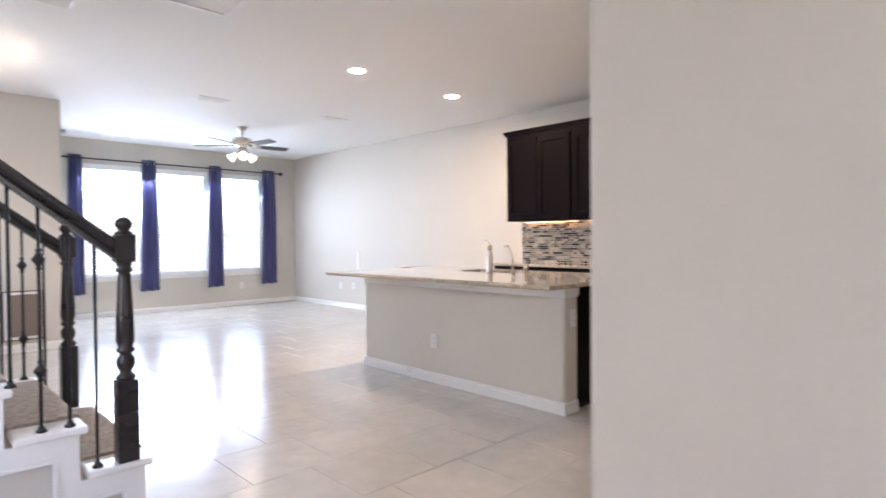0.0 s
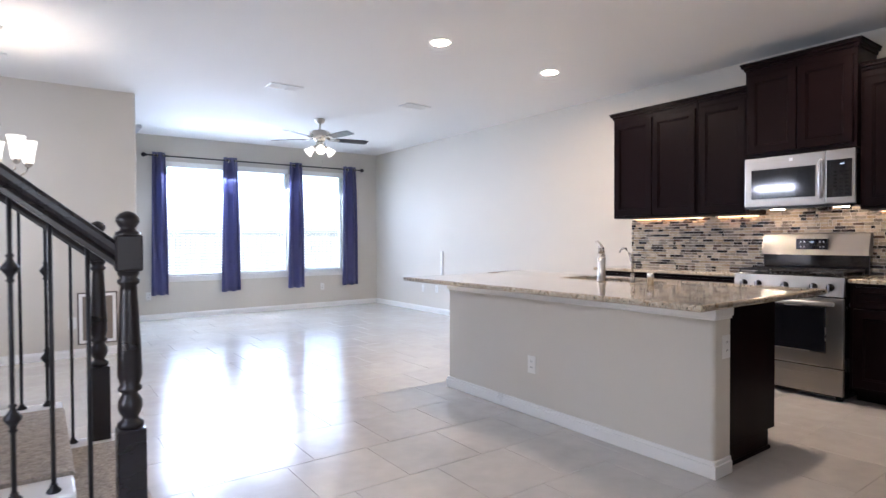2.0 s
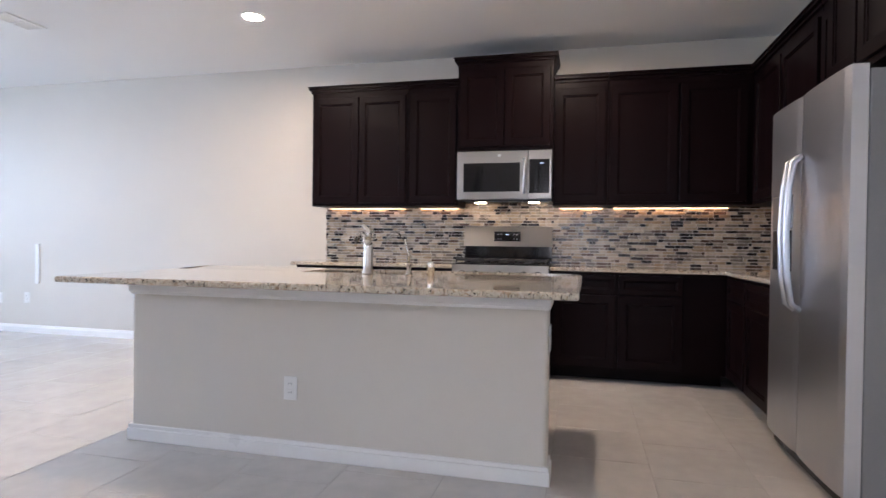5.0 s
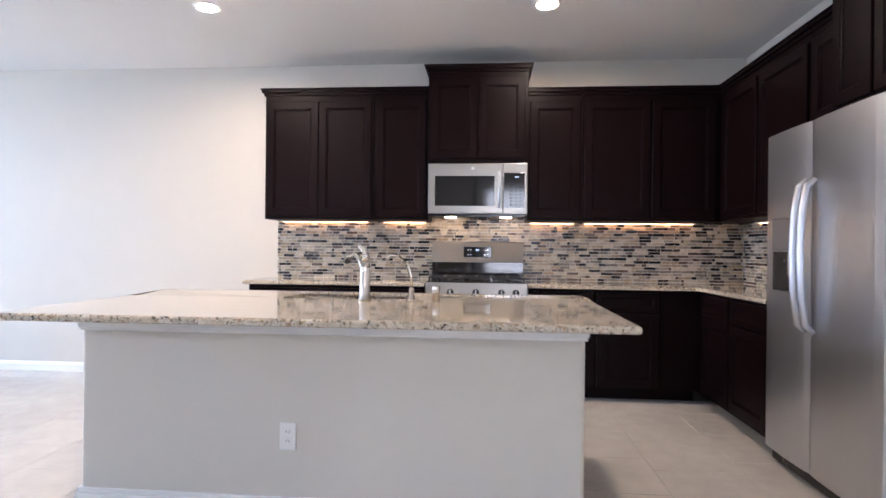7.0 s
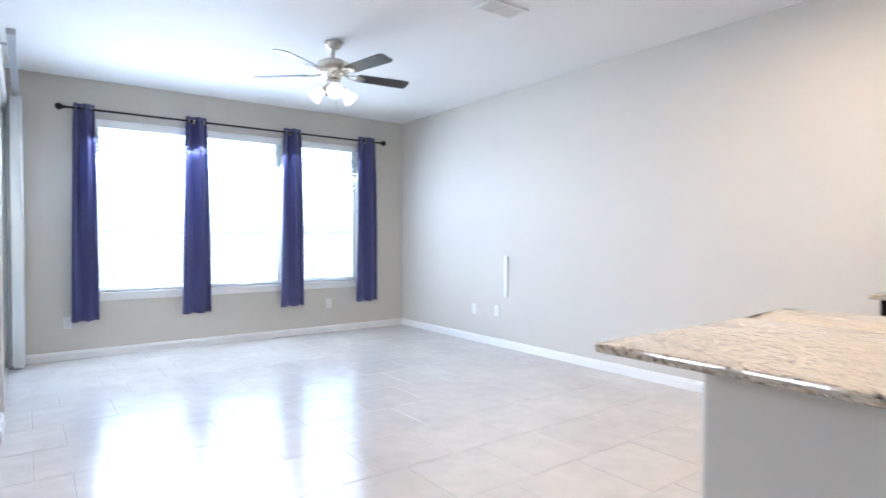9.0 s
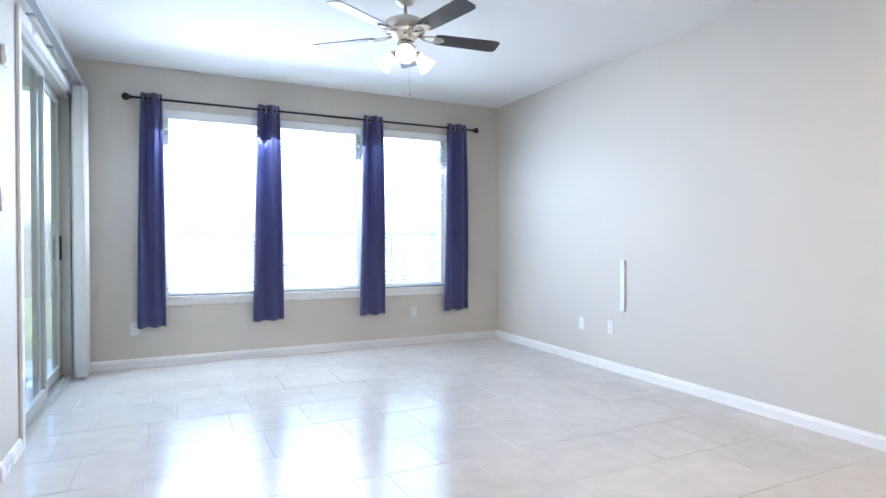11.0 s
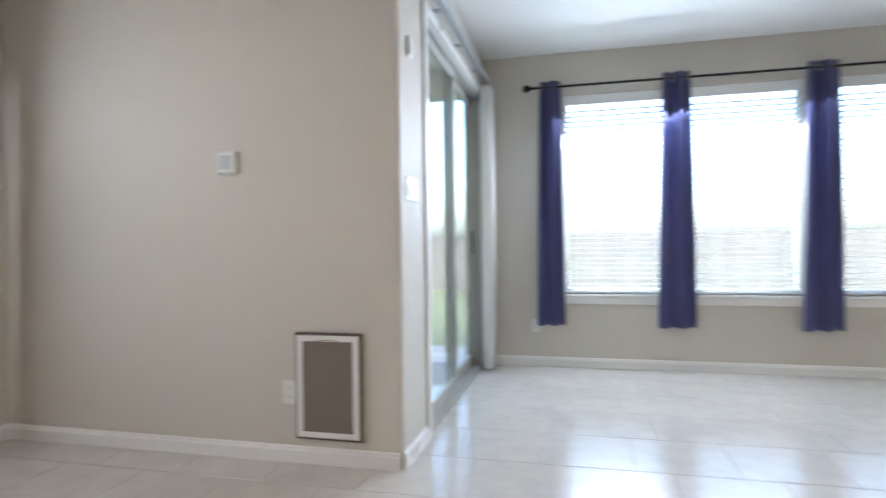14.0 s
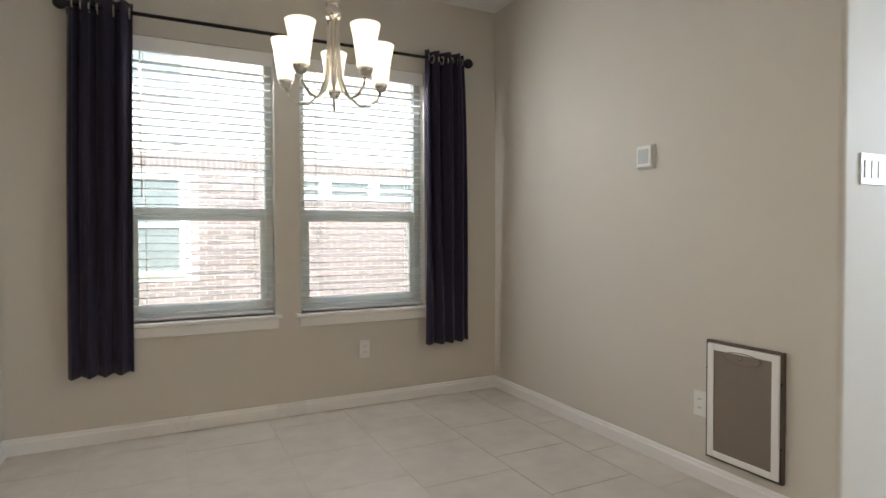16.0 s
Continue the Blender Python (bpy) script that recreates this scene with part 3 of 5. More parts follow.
blinds = thing("vertical_blind", (XS + 0.08, SY1, 2.45), "white vertical blind, vanes drawn aside beside the patio door", "blind")
part("head_track", B((XS + 0.055, XS + 0.105, 8.36, 10.42, 2.455, 2.495), bevel=0.004), SILVER, blinds, "grey aluminium track")
for y in (8.7, 9.3, 9.9):
    part("wall_clip", B((XS + 0.001, XS + 0.055, y - 0.02, y + 0.02, 2.475, 2.485), (XS + 0.001, XS + 0.004, y - 0.02, y + 0.02, 2.452, 2.475)), SILVER, blinds)
rng = random.Random(5)
for k in range(14):
    y = 10.17 + 0.0165 * k
    a = radians(rng.uniform(-7, 7))
    bm = bmesh.new()
    prev = None
    for j in range(7):
        u = -0.045 + 0.09 * j / 6
        w = 0.006 * (1 - (u / 0.045) ** 2)
        x = XS + 0.08 + u * math.cos(a) - w * math.sin(a)
        yy = y + u * math.sin(a) + w * math.cos(a)
        cur = (bm.verts.new((x, yy, 0.025 + 0.004 * (k % 3))), bm.verts.new((x, yy, 2.44)))
        if prev:
            f = bm.faces.new((prev[0], cur[0], cur[1], prev[1]))
            f.smooth = True
        prev = cur
    v = part("vane", bm, BLIND, blinds)
    v.modifiers.new("thickness", "SOLIDIFY").thickness = 0.0012
bm = bmesh.new()
tube(bm, (XS + 0.115, 10.15, 1.35), (XS + 0.10, 10.15, 2.45), 0.005, seg=8)
part("draw_wand", bm, PLASTIC, blinds)


# ---------- cabinets ----------
def shaker(bm, F, u0, u1, z0, z1, rail=0.058):
    """A framed door face in one piece: flat frame, stepped inner edge, recessed panel. F maps (u, out, z)."""
    rings = []
    for q, d in ((0.0, 0.0), (0.0, 0.0165), (0.0025, 0.019), (rail, 0.019), (rail + 0.003, 0.013), (rail + 0.011, 0.012), (rail + 0.014, 0.006)):
        ring = []
        for u, z in ((u0 + q, z0 + q), (u1 - q, z0 + q), (u1 - q, z1 - q), (u0 + q, z1 - q)):
            x = F(u, u, d, d, z, z)
            ring.append(bm.verts.new((x[0], x[2], x[4])))
        rings.append(ring)
    for p, q in zip(rings, rings[1:]):
        for k in range(4):
            bm.faces.new((p[k], p[(k + 1) % 4], q[(k + 1) % 4], q[k]))
    bm.faces.new(rings[-1])


def crown(bm, outline_out, z, F, u0, u1, back, ends=(True, True)):
    """Crown moulding along the front and round the free ends of a cabinet's top."""
    for d0, zz0, zz1 in ((0.012, z - 0.055, z - 0.03), (0.028, z - 0.03, z - 0.008), (0.036, z - 0.008, z + 0.004)):
        box(bm, *F(u0 - (d0 if ends[0] else 0), u1 + (d0 if ends[1] else 0), -back, d0, zz0, zz1), bevel=0.003, seg=1)


def cabinet(name, axis, front, sgn, back, u0, u1, z0, z1, fronts, label, top=None, ends=(True, True), toe=False, group="kitchen cabinets"):
    """fronts: list of (kind, u0, u1, z0, z1)."""
    def F(a, b, d0, d1, zz0, zz1):
        f = sorted((front + sgn * d0, front + sgn * d1))
        return (*f, a, b, zz0, zz1) if axis == "x" else (a, b, *f, zz0, zz1)
    mid = (u0 + u1) / 2
    at = (front, mid, z0) if axis == "x" else (mid, front, z0)
    c = thing(name, at, label, "cabinet", group)
    if toe:
        part("body", B(F(u0, u1, -back, 0, z0 + 0.105, z1)), ESPRESSO, c)
        part("toe_kick", B(F(u0, u1, -back, -0.14, z0, z0 + 0.105)), ESPRESSO, c)
    else:
        part("body", B(F(u0, u1, -back, 0, z0, z1), bevel=0.002, seg=1), ESPRESSO, c)
    for kind, a, b, za, zb in fronts:
        bm = bmesh.new()
        shaker(bm, F, a + 0.004, b - 0.004, za, zb, 0.058 if kind == "door" else 0.036)
        part(kind, bm, ESPRESSO, c)
    if top:
        bm = bmesh.new()
        crown(bm, 0, top, F, u0, u1, back, ends)
        part("crown_moulding", bm, ESPRESSO, c)
    return c


UF, UB = 6.180, 0.312  # front of the wall cabinets and their depth
UZ0, UZ1, UTOP = 1.384, 2.405, 2.455
cabinet("wall_cabinet", "x", UF, -1, UB, 3.982, 4.895, UZ0, UZ1, [("door", 3.998, 4.441, UZ0 + 0.025, UZ1 - 0.055), ("door", 4.441, 4.881, UZ0 + 0.025, UZ1 - 0.055)], "espresso two-door wall cabinet above the mosaic backsplash", UTOP, (False, True))
cabinet("wall_cabinet", "x", UF, -1, UB, 3.532, 3.98, UZ0, UZ1, [("door", 3.548, 3.965, UZ0 + 0.025, UZ1 - 0.055)], "espresso single-door wall cabinet beside the microwave", UTOP, (False, False))
cabinet("wall_cabinet", "x", UF - 0.060, -1, UB + 0.060, 2.74, 3.53, 1.84, 2.56, [("door", 2.76, 3.135, 1.87, 2.505), ("door", 3.135, 3.51, 1.87, 2.505)], "taller espresso two-door cabinet above the microwave", 2.612)
U2 = 2.435
cabinet("wall_cabinet", "x", UF, -1, UB, 2.312, 2.738, UZ0, UZ1 - 0.02, [("door", 2.326, 2.724, UZ0 + 0.025, UZ1 - 0.075)], "espresso single-door wall cabinet beside the microwave", U2, (False, False))
cabinet("wall_cabinet", "x", UF, -1, UB, 1.252, 2.31, UZ0, UZ1 - 0.02, [("door", 1.785, 2.296, UZ0 + 0.025, UZ1 - 0.075), ("door", 1.29, 1.775, UZ0 + 0.025, UZ1 - 0.075)], "espresso two-door wall cabinet running into the corner", U2, (False, False))
cabinet("wall_cabinet", "y", 1.248, 1, 0.31, 4.94, 6.46, UZ0, UZ1 - 0.02, [("door", 5.57, 6.13, UZ0 + 0.025, UZ1 - 0.075), ("door", 4.96, 5.55, UZ0 + 0.025, UZ1 - 0.075)], "espresso wall cabinet on the side wall next to the refrigerator", U2, (False, False))
cabinet("wall_cabinet", "y", 1.248, 1, 0.31, 4.58, 4.938, 1.83, UZ1 - 0.02, [("door", 4.60, 4.92, 1.86, UZ1 - 0.075)], "short espresso wall cabinet above the refrigerator", U2, (False, False))
cabinet("wall_cabinet", "y", 1.35, 1, 0.412, 3.94, 4.578, 1.83, 2.56, [("door", 4.265, 4.56, 1.86, 2.505), ("door", 3.96, 4.255, 1.86, 2.505)], "deep espresso cabinet above the refrigerator", 2.612)

CZ = 0.888  # worktop
BF = 5.99
BB = XK - BF - 0.004
DRW = CZ - 0.20
cabinet("base_cabinet", "x", BF, -1, BB, 3.535, 4.94, 0, CZ - 0.032, [("drawer_front", 4.24, 4.92, DRW, CZ - 0.055), ("drawer_front", 3.555, 4.24, DRW, CZ - 0.055), ("door", 4.24, 4.92, 0.125, DRW - 0.012), ("door", 3.555, 4.24, 0.125, DRW - 0.012)], "espresso base cabinet with drawers beside the range", toe=True)
cabinet("base_cabinet", "x", BF, -1, BB, 1.46, 2.735, 0, CZ - 0.032, [("drawer_front", 2.24, 2.715, DRW, CZ - 0.055), ("drawer_front", 1.76, 2.225, DRW, CZ - 0.055), ("door", 2.24, 2.715, 0.125, DRW - 0.012), ("door", 1.76, 2.225, 0.125, DRW - 0.012)], "espresso base cabinet with drawers and doors under granite", toe=True)
cabinet("base_cabinet", "y", 1.455, 1, 0.518, 4.945, 6.48, 0, CZ - 0.032, [("drawer_front", 5.48, 5.94, DRW, CZ - 0.055), ("drawer_front", 4.965, 5.465, DRW, CZ - 0.055), ("door", 5.48, 5.94, 0.125, DRW - 0.012), ("door", 4.965, 5.465, 0.125, DRW - 0.012)], "espresso base cabinet against the side wall by the refrigerator", toe=True)


def slab(name, outline, z1, thick, label):
    bm = bmesh.new()
    prism(bm, outline, "z", z1 - thick, z1)
    es = [e for e in bm.edges if abs(e.verts[0].co.z - e.verts[1].co.z) < 1e-5]
    bmesh.ops.bevel(bm, geom=es, offset=0.010, segments=3, profile=0.5, affect="EDGES")
    return solid(name, bm, GRANITE, label, "countertop")


slab("countertop", [(BF - 0.03, 3.53), (XK - 0.002, 3.53), (XK - 0.002, 4.985), (BF - 0.03, 4.985)], CZ, 0.031, "speckled beige granite countertop with rounded edge")
slab("countertop", [(BF - 0.03, 2.74), (BF - 0.03, 1.485), (4.94, 1.485), (4.94, YK + 0.003), (XK - 0.002, YK + 0.003), (XK - 0.002, 2.74)], CZ, 0.031, "speckled beige granite corner countertop")

# ---------- mosaic backsplash ----------
bsp = solid("backsplash", B((XK - 0.006, XK - 0.001, YK + 0.003, 4.90, CZ, UZ0 + 0.06)), PALEGROUT, "mosaic backsplash of grey, beige and dark brown glass strips", "backsplash")
rng = random.Random(21)


def strips(name, put, u0, u1, z0, z1):
    verts, faces = [], []
    row, z = 0.0255, z0 + 0.003
    while z + row < z1:
        u = u0 - rng.uniform(0, 0.10)
        while u < u1:
            w = rng.choice((0.028, 0.045, 0.06, 0.08, 0.10, 0.10))
            a, b = max(u, u0), min(u + w - 0.004, u1)
            if b - a > 0.008:
                d, i = 0.004 + rng.uniform(0, 0.0016), len(verts)
                for (p, q, r) in ((a, z, 0), (b, z, 0), (b, z + row - 0.0042, 0), (a, z + row - 0.0042, 0), (a + 0.0015, z + 0.0015, d), (b - 0.0015, z + 0.0015, d), (b - 0.0015, z + row - 0.0057, d), (a + 0.0015, z + row - 0.0057, d)):
                    verts.append(put(p, r, q))
                faces += [(i + 4, i + 5, i + 6, i + 7), (i, i + 1, i + 5, i + 4), (i + 1, i + 2, i + 6, i + 5), (i + 2, i + 3, i + 7, i + 6), (i + 3, i, i + 4, i + 7)]
            u += w
        z += row
    me = bpy.data.meshes.new(name)
    me.from_pydata(verts, [], faces)
    me.materials.append(MOSAIC)
    ob = new(name, me)
    bm = bmesh.new()
    bm.from_mesh(me)
    bmesh.ops.recalc_face_normals(bm, faces=bm.faces)
    bm.to_mesh(me)
    bm.free()
    return ob


MOSAIC = mosaic_material()
for nm, put, a, b in (("mosaic", lambda u, d, z: (XK - 0.006 - d, u, z), YK + 0.012, 4.90), ("mosaic", lambda u, d, z: (u, YK + 0.006 + d, z), 4.94, XK - 0.012)):
    s = strips(nm, put, a, b, CZ, UZ0 + 0.055)
    s.parent = bsp
    tagged(s, "joined thin mosaic strips", kind="stuff")
part("side_backing", B((4.94, XK - 0.007, YK + 0.001, YK + 0.006, CZ, UZ0 - 0.002)), PALEGROUT, bsp)

# ---------- range ----------
RY0, RY1, RF = 2.747, 3.523, 5.925
rg = thing("gas_range", (6.2, 3.135, 0), "freestanding stainless steel gas range with black oven window", "stove")
part("body", B((RF + 0.03, XK - 0.02, RY0, RY1, 0.03, CZ - 0.012)), BLACK, rg)
part("foot", B((RF + 0.06, RF + 0.10, RY0 + 0.03, RY0 + 0.07, 0, 0.03)), BLACK, rg)
part("foot", B((RF + 0.06, RF + 0.10, RY1 - 0.07, RY1 - 0.03, 0, 0.03)), BLACK, rg)
dr = part("storage_drawer", B((RF, RF + 0.03, RY0 + 0.004, RY1 - 0.004, 0.045, 0.232), bevel=0.005), STEEL_H, rg)
part("finger_pull", B((RF - 0.008, RF, RY0 + 0.14, RY1 - 0.14, 0.175, 0.195), bevel=0.003), STEEL_H, dr)
od = part("oven_door", B((RF, RF + 0.03, RY0 + 0.004, RY1 - 0.004, 0.242, 0.745), bevel=0.006), STEEL_H, rg)
part("oven_window", B((RF - 0.004, RF, RY0 + 0.12, RY1 - 0.10, 0.35, 0.672), bevel=0.002), BLACKGLASS, od, "black glass oven window")
wa, wb = RY0 + 0.112, RY1 - 0.092
part("window_trim", B((RF - 0.003, RF, wa, wb, 0.342, 0.350), (RF - 0.003, RF, wa, wb, 0.672, 0.680), (RF - 0.003, RF, wa, wa + 0.008, 0.350, 0.672), (RF - 0.003, RF, wb - 0.008, wb, 0.350, 0.672)), NICKEL, od, "bright metal edging")
bm = bmesh.new()
tube(bm, (RF - 0.045, RY0 + 0.05, 0.705), (RF - 0.045, RY1 - 0.05, 0.705), 0.0145, seg=14)
for y in (RY0 + 0.07, RY1 - 0.07):
    tube(bm, (RF - 0.045, y, 0.705), (RF + 0.002, y, 0.705), 0.011, seg=10)
part("handle", bm, STEEL, od)
bm = bmesh.new()
prism(bm, [(RF - 0.012, 0.755), (RF + 0.05, 0.755), (RF + 0.05, CZ + 0.006), (RF + 0.012, CZ + 0.006)], "y", RY0 + 0.002, RY1 - 0.002)
part("control_panel", bm, STEEL_H, rg)
for f in (0.11, 0.25, 0.5, 0.75, 0.89):
    y = RY1 - f * (RY1 - RY0)
    kb = bmesh.new()
    lathe(kb, [(0.0, 0), (0.026, 0), (0.026, 0.008), (0.021, 0.012), (0.019, 0.034), (0.0, 0.036)], (RF - 0.002, y, 0.822), 18, Matrix.Rotation(-math.pi / 2, 3, "Y"))
    k = part("knob", kb, BLACK, rg)
    part("grip", B((RF - 0.05, RF - 0.034, y - 0.005, y + 0.005, 0.802, 0.842), bevel=0.002), STEEL, k)
part("cooktop", B((RF + 0.012, XK - 0.09, RY0, RY1, CZ - 0.012, CZ + 0.012), bevel=0.006), BLACK, rg)
for y, x in ((2.91, 6.06), (2.91, 6.28), (3.36, 6.06), (3.36, 6.28), (3.135, 6.17)):
    bm = bmesh.new()
    lathe(bm, [(0.0, 0), (0.052, 0), (0.052, 0.008), (0.036, 0.012), (0.036, 0.020), (0.0, 0.022)], (x, y, CZ + 0.012), 20)
    part("burner", bm, CASTIRON, rg)
for a, b in ((RY0 + 0.02, 3.005), (3.015, 3.255), (3.265, RY1 - 0.02)):
    bm = bmesh.new()
    z = CZ + 0.042
    for y in (a + 0.008, b - 0.008, (a + b) / 2):
        box(bm, 5.965, 6.385, y - 0.006, y + 0.006, z - 0.006, z + 0.006)
    for x in (5.97, 6.06, 6.175, 6.28, 6.38):
        box(bm, x - 0.006, x + 0.006, a + 0.002, b - 0.002, z - 0.0075, z + 0.0045)
    for x in (5.975, 6.375):
        for y in (a + 0.008, b - 0.008):
            box(bm, x - 0.006, x + 0.006, y - 0.006, y + 0.006, CZ + 0.012, z)
    part("grate", bm, CASTIRON, rg)
part("back_guard_base", B((6.425, XK - 0.016, RY0 + 0.004, RY1 - 0.004, CZ, 1.045), bevel=0.004), BLACKGLASS, rg)
bg = bmesh.new()
prism(bg, [(6.385, 1.04), (XK - 0.016, 1.04), (XK - 0.016, 1.215), (6.44, 1.215), (6.43, 1.209)], "y", RY0 + 0.002, RY1 - 0.002)
guard = part("back_guard", bg, STEEL_H, rg)
part("display", B((6.391, 6.425, 3.02, 3.25, 1.085, 1.17), bevel=0.002), BLACKGLASS, guard)
for y in (3.05, 3.075, 3.19, 3.215):
    for z in (1.105, 1.145):
        part("button_mark", B((6.3895, 6.391, y - 0.006, y + 0.006, z - 0.004, z + 0.004)), LOGO, guard)
part("clock_digits", B((6.3895, 6.391, 3.12, 3.15, 1.14, 1.15)), LCD, guard)

# ---------- microwave ----------
MY0, MY1, MZ0, MZ1, MF = 2.742, 3.526, 1.418, 1.83, 6.100
mw = thing("microwave", (6.3, 3.134, MZ0), "stainless over-the-range microwave with black door window", "microwave")
part("case", B((MF + 0.03, XK - 0.012, MY0 + 0.004, MY1 - 0.004, MZ0, MZ1 - 0.004)), BLACK, mw)
md_ = part("door", B((MF, MF + 0.03, 2.935, MY1, MZ0 + 0.012, MZ1), bevel=0.005), STEEL_H, mw)
part("door_window", B((MF - 0.003, MF, 3.0, MY1 - 0.055, MZ0 + 0.075, MZ1 - 0.10), bevel=0.001), BLACKGLASS, md_, "black glass with dark screen")
part("badge", B((MF - 0.002, MF, 3.16, 3.185, MZ1 - 0.05, MZ1 - 0.028), bevel=0.0008), LOGO, md_)
bm = bmesh.new()
sweep(bm, [(MF - 0.002, 2.965, MZ1 - 0.07), (MF - 0.03, 2.962, MZ1 - 0.09), (MF - 0.036, 2.96, MZ1 - 0.2), (MF - 0.036, 2.96, MZ0 + 0.18), (MF - 0.03, 2.962, MZ0 + 0.085), (MF - 0.002, 2.965, MZ0 + 0.065)], 0.012)
part("handle", bm, STEEL, md_)
cp = part("control_panel", B((MF, MF + 0.03, MY0, 2.933, MZ0 + 0.012, MZ1), bevel=0.005), STEEL_H, mw)
part("keypad", B((MF - 0.003, MF, MY0 + 0.022, 2.925, MZ0 + 0.06, MZ1 - 0.075), bevel=0.001), BLACKGLASS, cp)
part("display_digits", B((MF - 0.0042, MF - 0.003, 2.81, 2.84, MZ1 - 0.113, MZ1 - 0.104)), LCD, cp)
for r in range(7):
    for c in range(3):
        y, z = 2.795 + 0.037 * c, MZ0 + 0.085 + 0.027 * r
        part("key", B((MF - 0.0038, MF - 0.003, y - 0.011, y + 0.011, z - 0.006, z + 0.006)), BLACK, cp)
part("vent_grille", B((MF + 0.01, MF + 0.06, MY0 + 0.03, MY1 - 0.03, MZ0 - 0.008, MZ0 + 0.011)), BLACK, mw)
for y in (2.9, 3.36):
    part("task_light", B((6.28, 6.34, y - 0.045, y + 0.045, MZ0 - 0.006, MZ0 - 0.001)), TASK, mw, "lit warm task light")

# ---------- under-cabinet lights ----------
for a, b in ((4.08, 4.85), (3.58, 3.95), (2.33, 2.70), (1.35, 2.25)):
    ul = thing("under_cabinet_light", (6.45, (a + b) / 2, UZ0), "slim warm light strip under the wall cabinet", "light", "under-cabinet lights")
    part("housing", B((6.425, 6.475, a, b, UZ0 - 0.010, UZ0 - 0.0005)), TRIM, ul)
    part("diffuser", B((6.455, 6.469, a + 0.01, b - 0.01, UZ0 - 0.012, UZ0 - 0.0105)), PUCK, ul)
ul = thing("under_cabinet_light", (5.6, 0.96, UZ0), "slim warm light strip under the side cabinet", "light", "under-cabinet lights")
part("housing", B((5.1, 6.2, 0.935, 0.985, UZ0 - 0.010, UZ0 - 0.0005)), TRIM, ul)
part("diffuser", B((5.11, 6.19, 0.942, 0.956, UZ0 - 0.012, UZ0 - 0.0105)), PUCK, ul)

# ---------- refrigerator ----------
fr = thing("refrigerator", (4.45, 1.2, 0), "side-by-side stainless refrigerator with ice dispenser", "refrigerator")
FX0, FX1, FF = 3.985, 4.925, 1.50
part("case", B((FX0 + 0.004, FX1 - 0.004, YK + 0.03, FF - 0.075, 0.03, 1.77), bevel=0.006), material("grey_case", (0.22, 0.22, 0.225), 0.5, vary=0.04), fr)
part("base_grille", B((FX0 + 0.01, FX1 - 0.01, FF - 0.11, FF - 0.045, 0.015, 0.085)), BLACK, fr)
for x in (FX0 + 0.06, FX1 - 0.06):
    part("roller_foot", B((x - 0.02, x + 0.02, FF - 0.10, FF - 0.06, 0, 0.03)), BLACK, fr)
xs = 4.49
for nm, a, b in (("freezer_door", xs + 0.003, FX1), ("fridge_door", FX0, xs - 0.003)):
    bm = bmesh.new()
    n = 10
    pts = [(a, FF - 0.07)] + [(a + (b - a) * k / n, FF - 0.012 + 0.012 * math.sin(math.pi * k / n) ** 0.5) for k in range(n + 1)] + [(b, FF - 0.07)]
    prism(bm, pts, "z", 0.085, 1.787)
    d = part(nm, bm, STEEL, fr)
    hx = xs + 0.035 if nm == "freezer_door" else xs - 0.035
    bm = bmesh.new()
    sweep(bm, [(hx, FF - 0.004, 1.50), (hx, FF + 0.035, 1.47), (hx, FF + 0.055, 1.35), (hx, FF + 0.062, 1.15), (hx, FF + 0.055, 0.93), (hx, FF + 0.035, 0.80), (hx, FF - 0.004, 0.77)], 0.0155, 12)
    part("handle", bm, STEEL, d)
    if nm == "freezer_door":
        part("ice_dispenser", B((xs + 0.08, FX1 - 0.09, FF - 0.02, FF + 0.008, 1.16, 1.33), bevel=0.004), material("dispenser_panel", (0.20, 0.20, 0.205), 0.35, metal=0.6), d, "grey dispenser panel")
        part("dispenser_recess", B((xs + 0.085, FX1 - 0.095, FF - 0.03, FF + 0.006, 0.95, 1.155), bevel=0.004), BLACK, d)
        part("dispenser_lever", B((xs + 0.13, xs + 0.17, FF + 0.006, FF + 0.016, 1.03, 1.14), bevel=0.003), TAUPE, d)

# ---------- island ----------
IX, IY0, IY1 = 3.991, 2.637, 4.825
IW = 0.15
isl = thing("kitchen_island", (4.4, 3.67, 0), "kitchen island with painted half wall and dark cabinets behind", "island")
bm = bmesh.new()
box(bm, IX, IX + IW, IY0, IY1, 0, 0.858)
es = [e for e in bm.edges if abs(e.verts[0].co.z - e.verts[1].co.z) > 0.5 and abs(e.verts[0].co.x - IX) < 1e-4]
bmesh.ops.bevel(bm, geom=es, offset=0.02, segments=5, profile=0.5, affect="EDGES")
part("half_wall", bm, PAINT, isl, "painted drywall half wall with rounded corners")
bm = bmesh.new()
box(bm, IX - 0.014, IX + IW + 0.012, IY0 - 0.014, IY1 + 0.012, 0.792, 0.8575, bevel=0.004)
box(bm, IX - 0.008, IX + IW + 0.006, IY0 - 0.008, IY1 + 0.006, 0.778, 0.793, bevel=0.003)
part("apron_trim", bm, TRIM, isl, "white trim under the slab")
bm = bmesh.new()
box(bm, IX - 0.016, IX + IW, IY0 - 0.016, IY1 + 0.016, 0, 0.064, bevel=0.004)
box(bm, IX - 0.010, IX + IW, IY0 - 0.010, IY1 + 0.010, 0.064, 0.084, bevel=0.003)
part("baseboard", bm, TRIM, isl, "white moulded baseboard")
ax0, ax1 = IX + IW + 0.001, 4.70
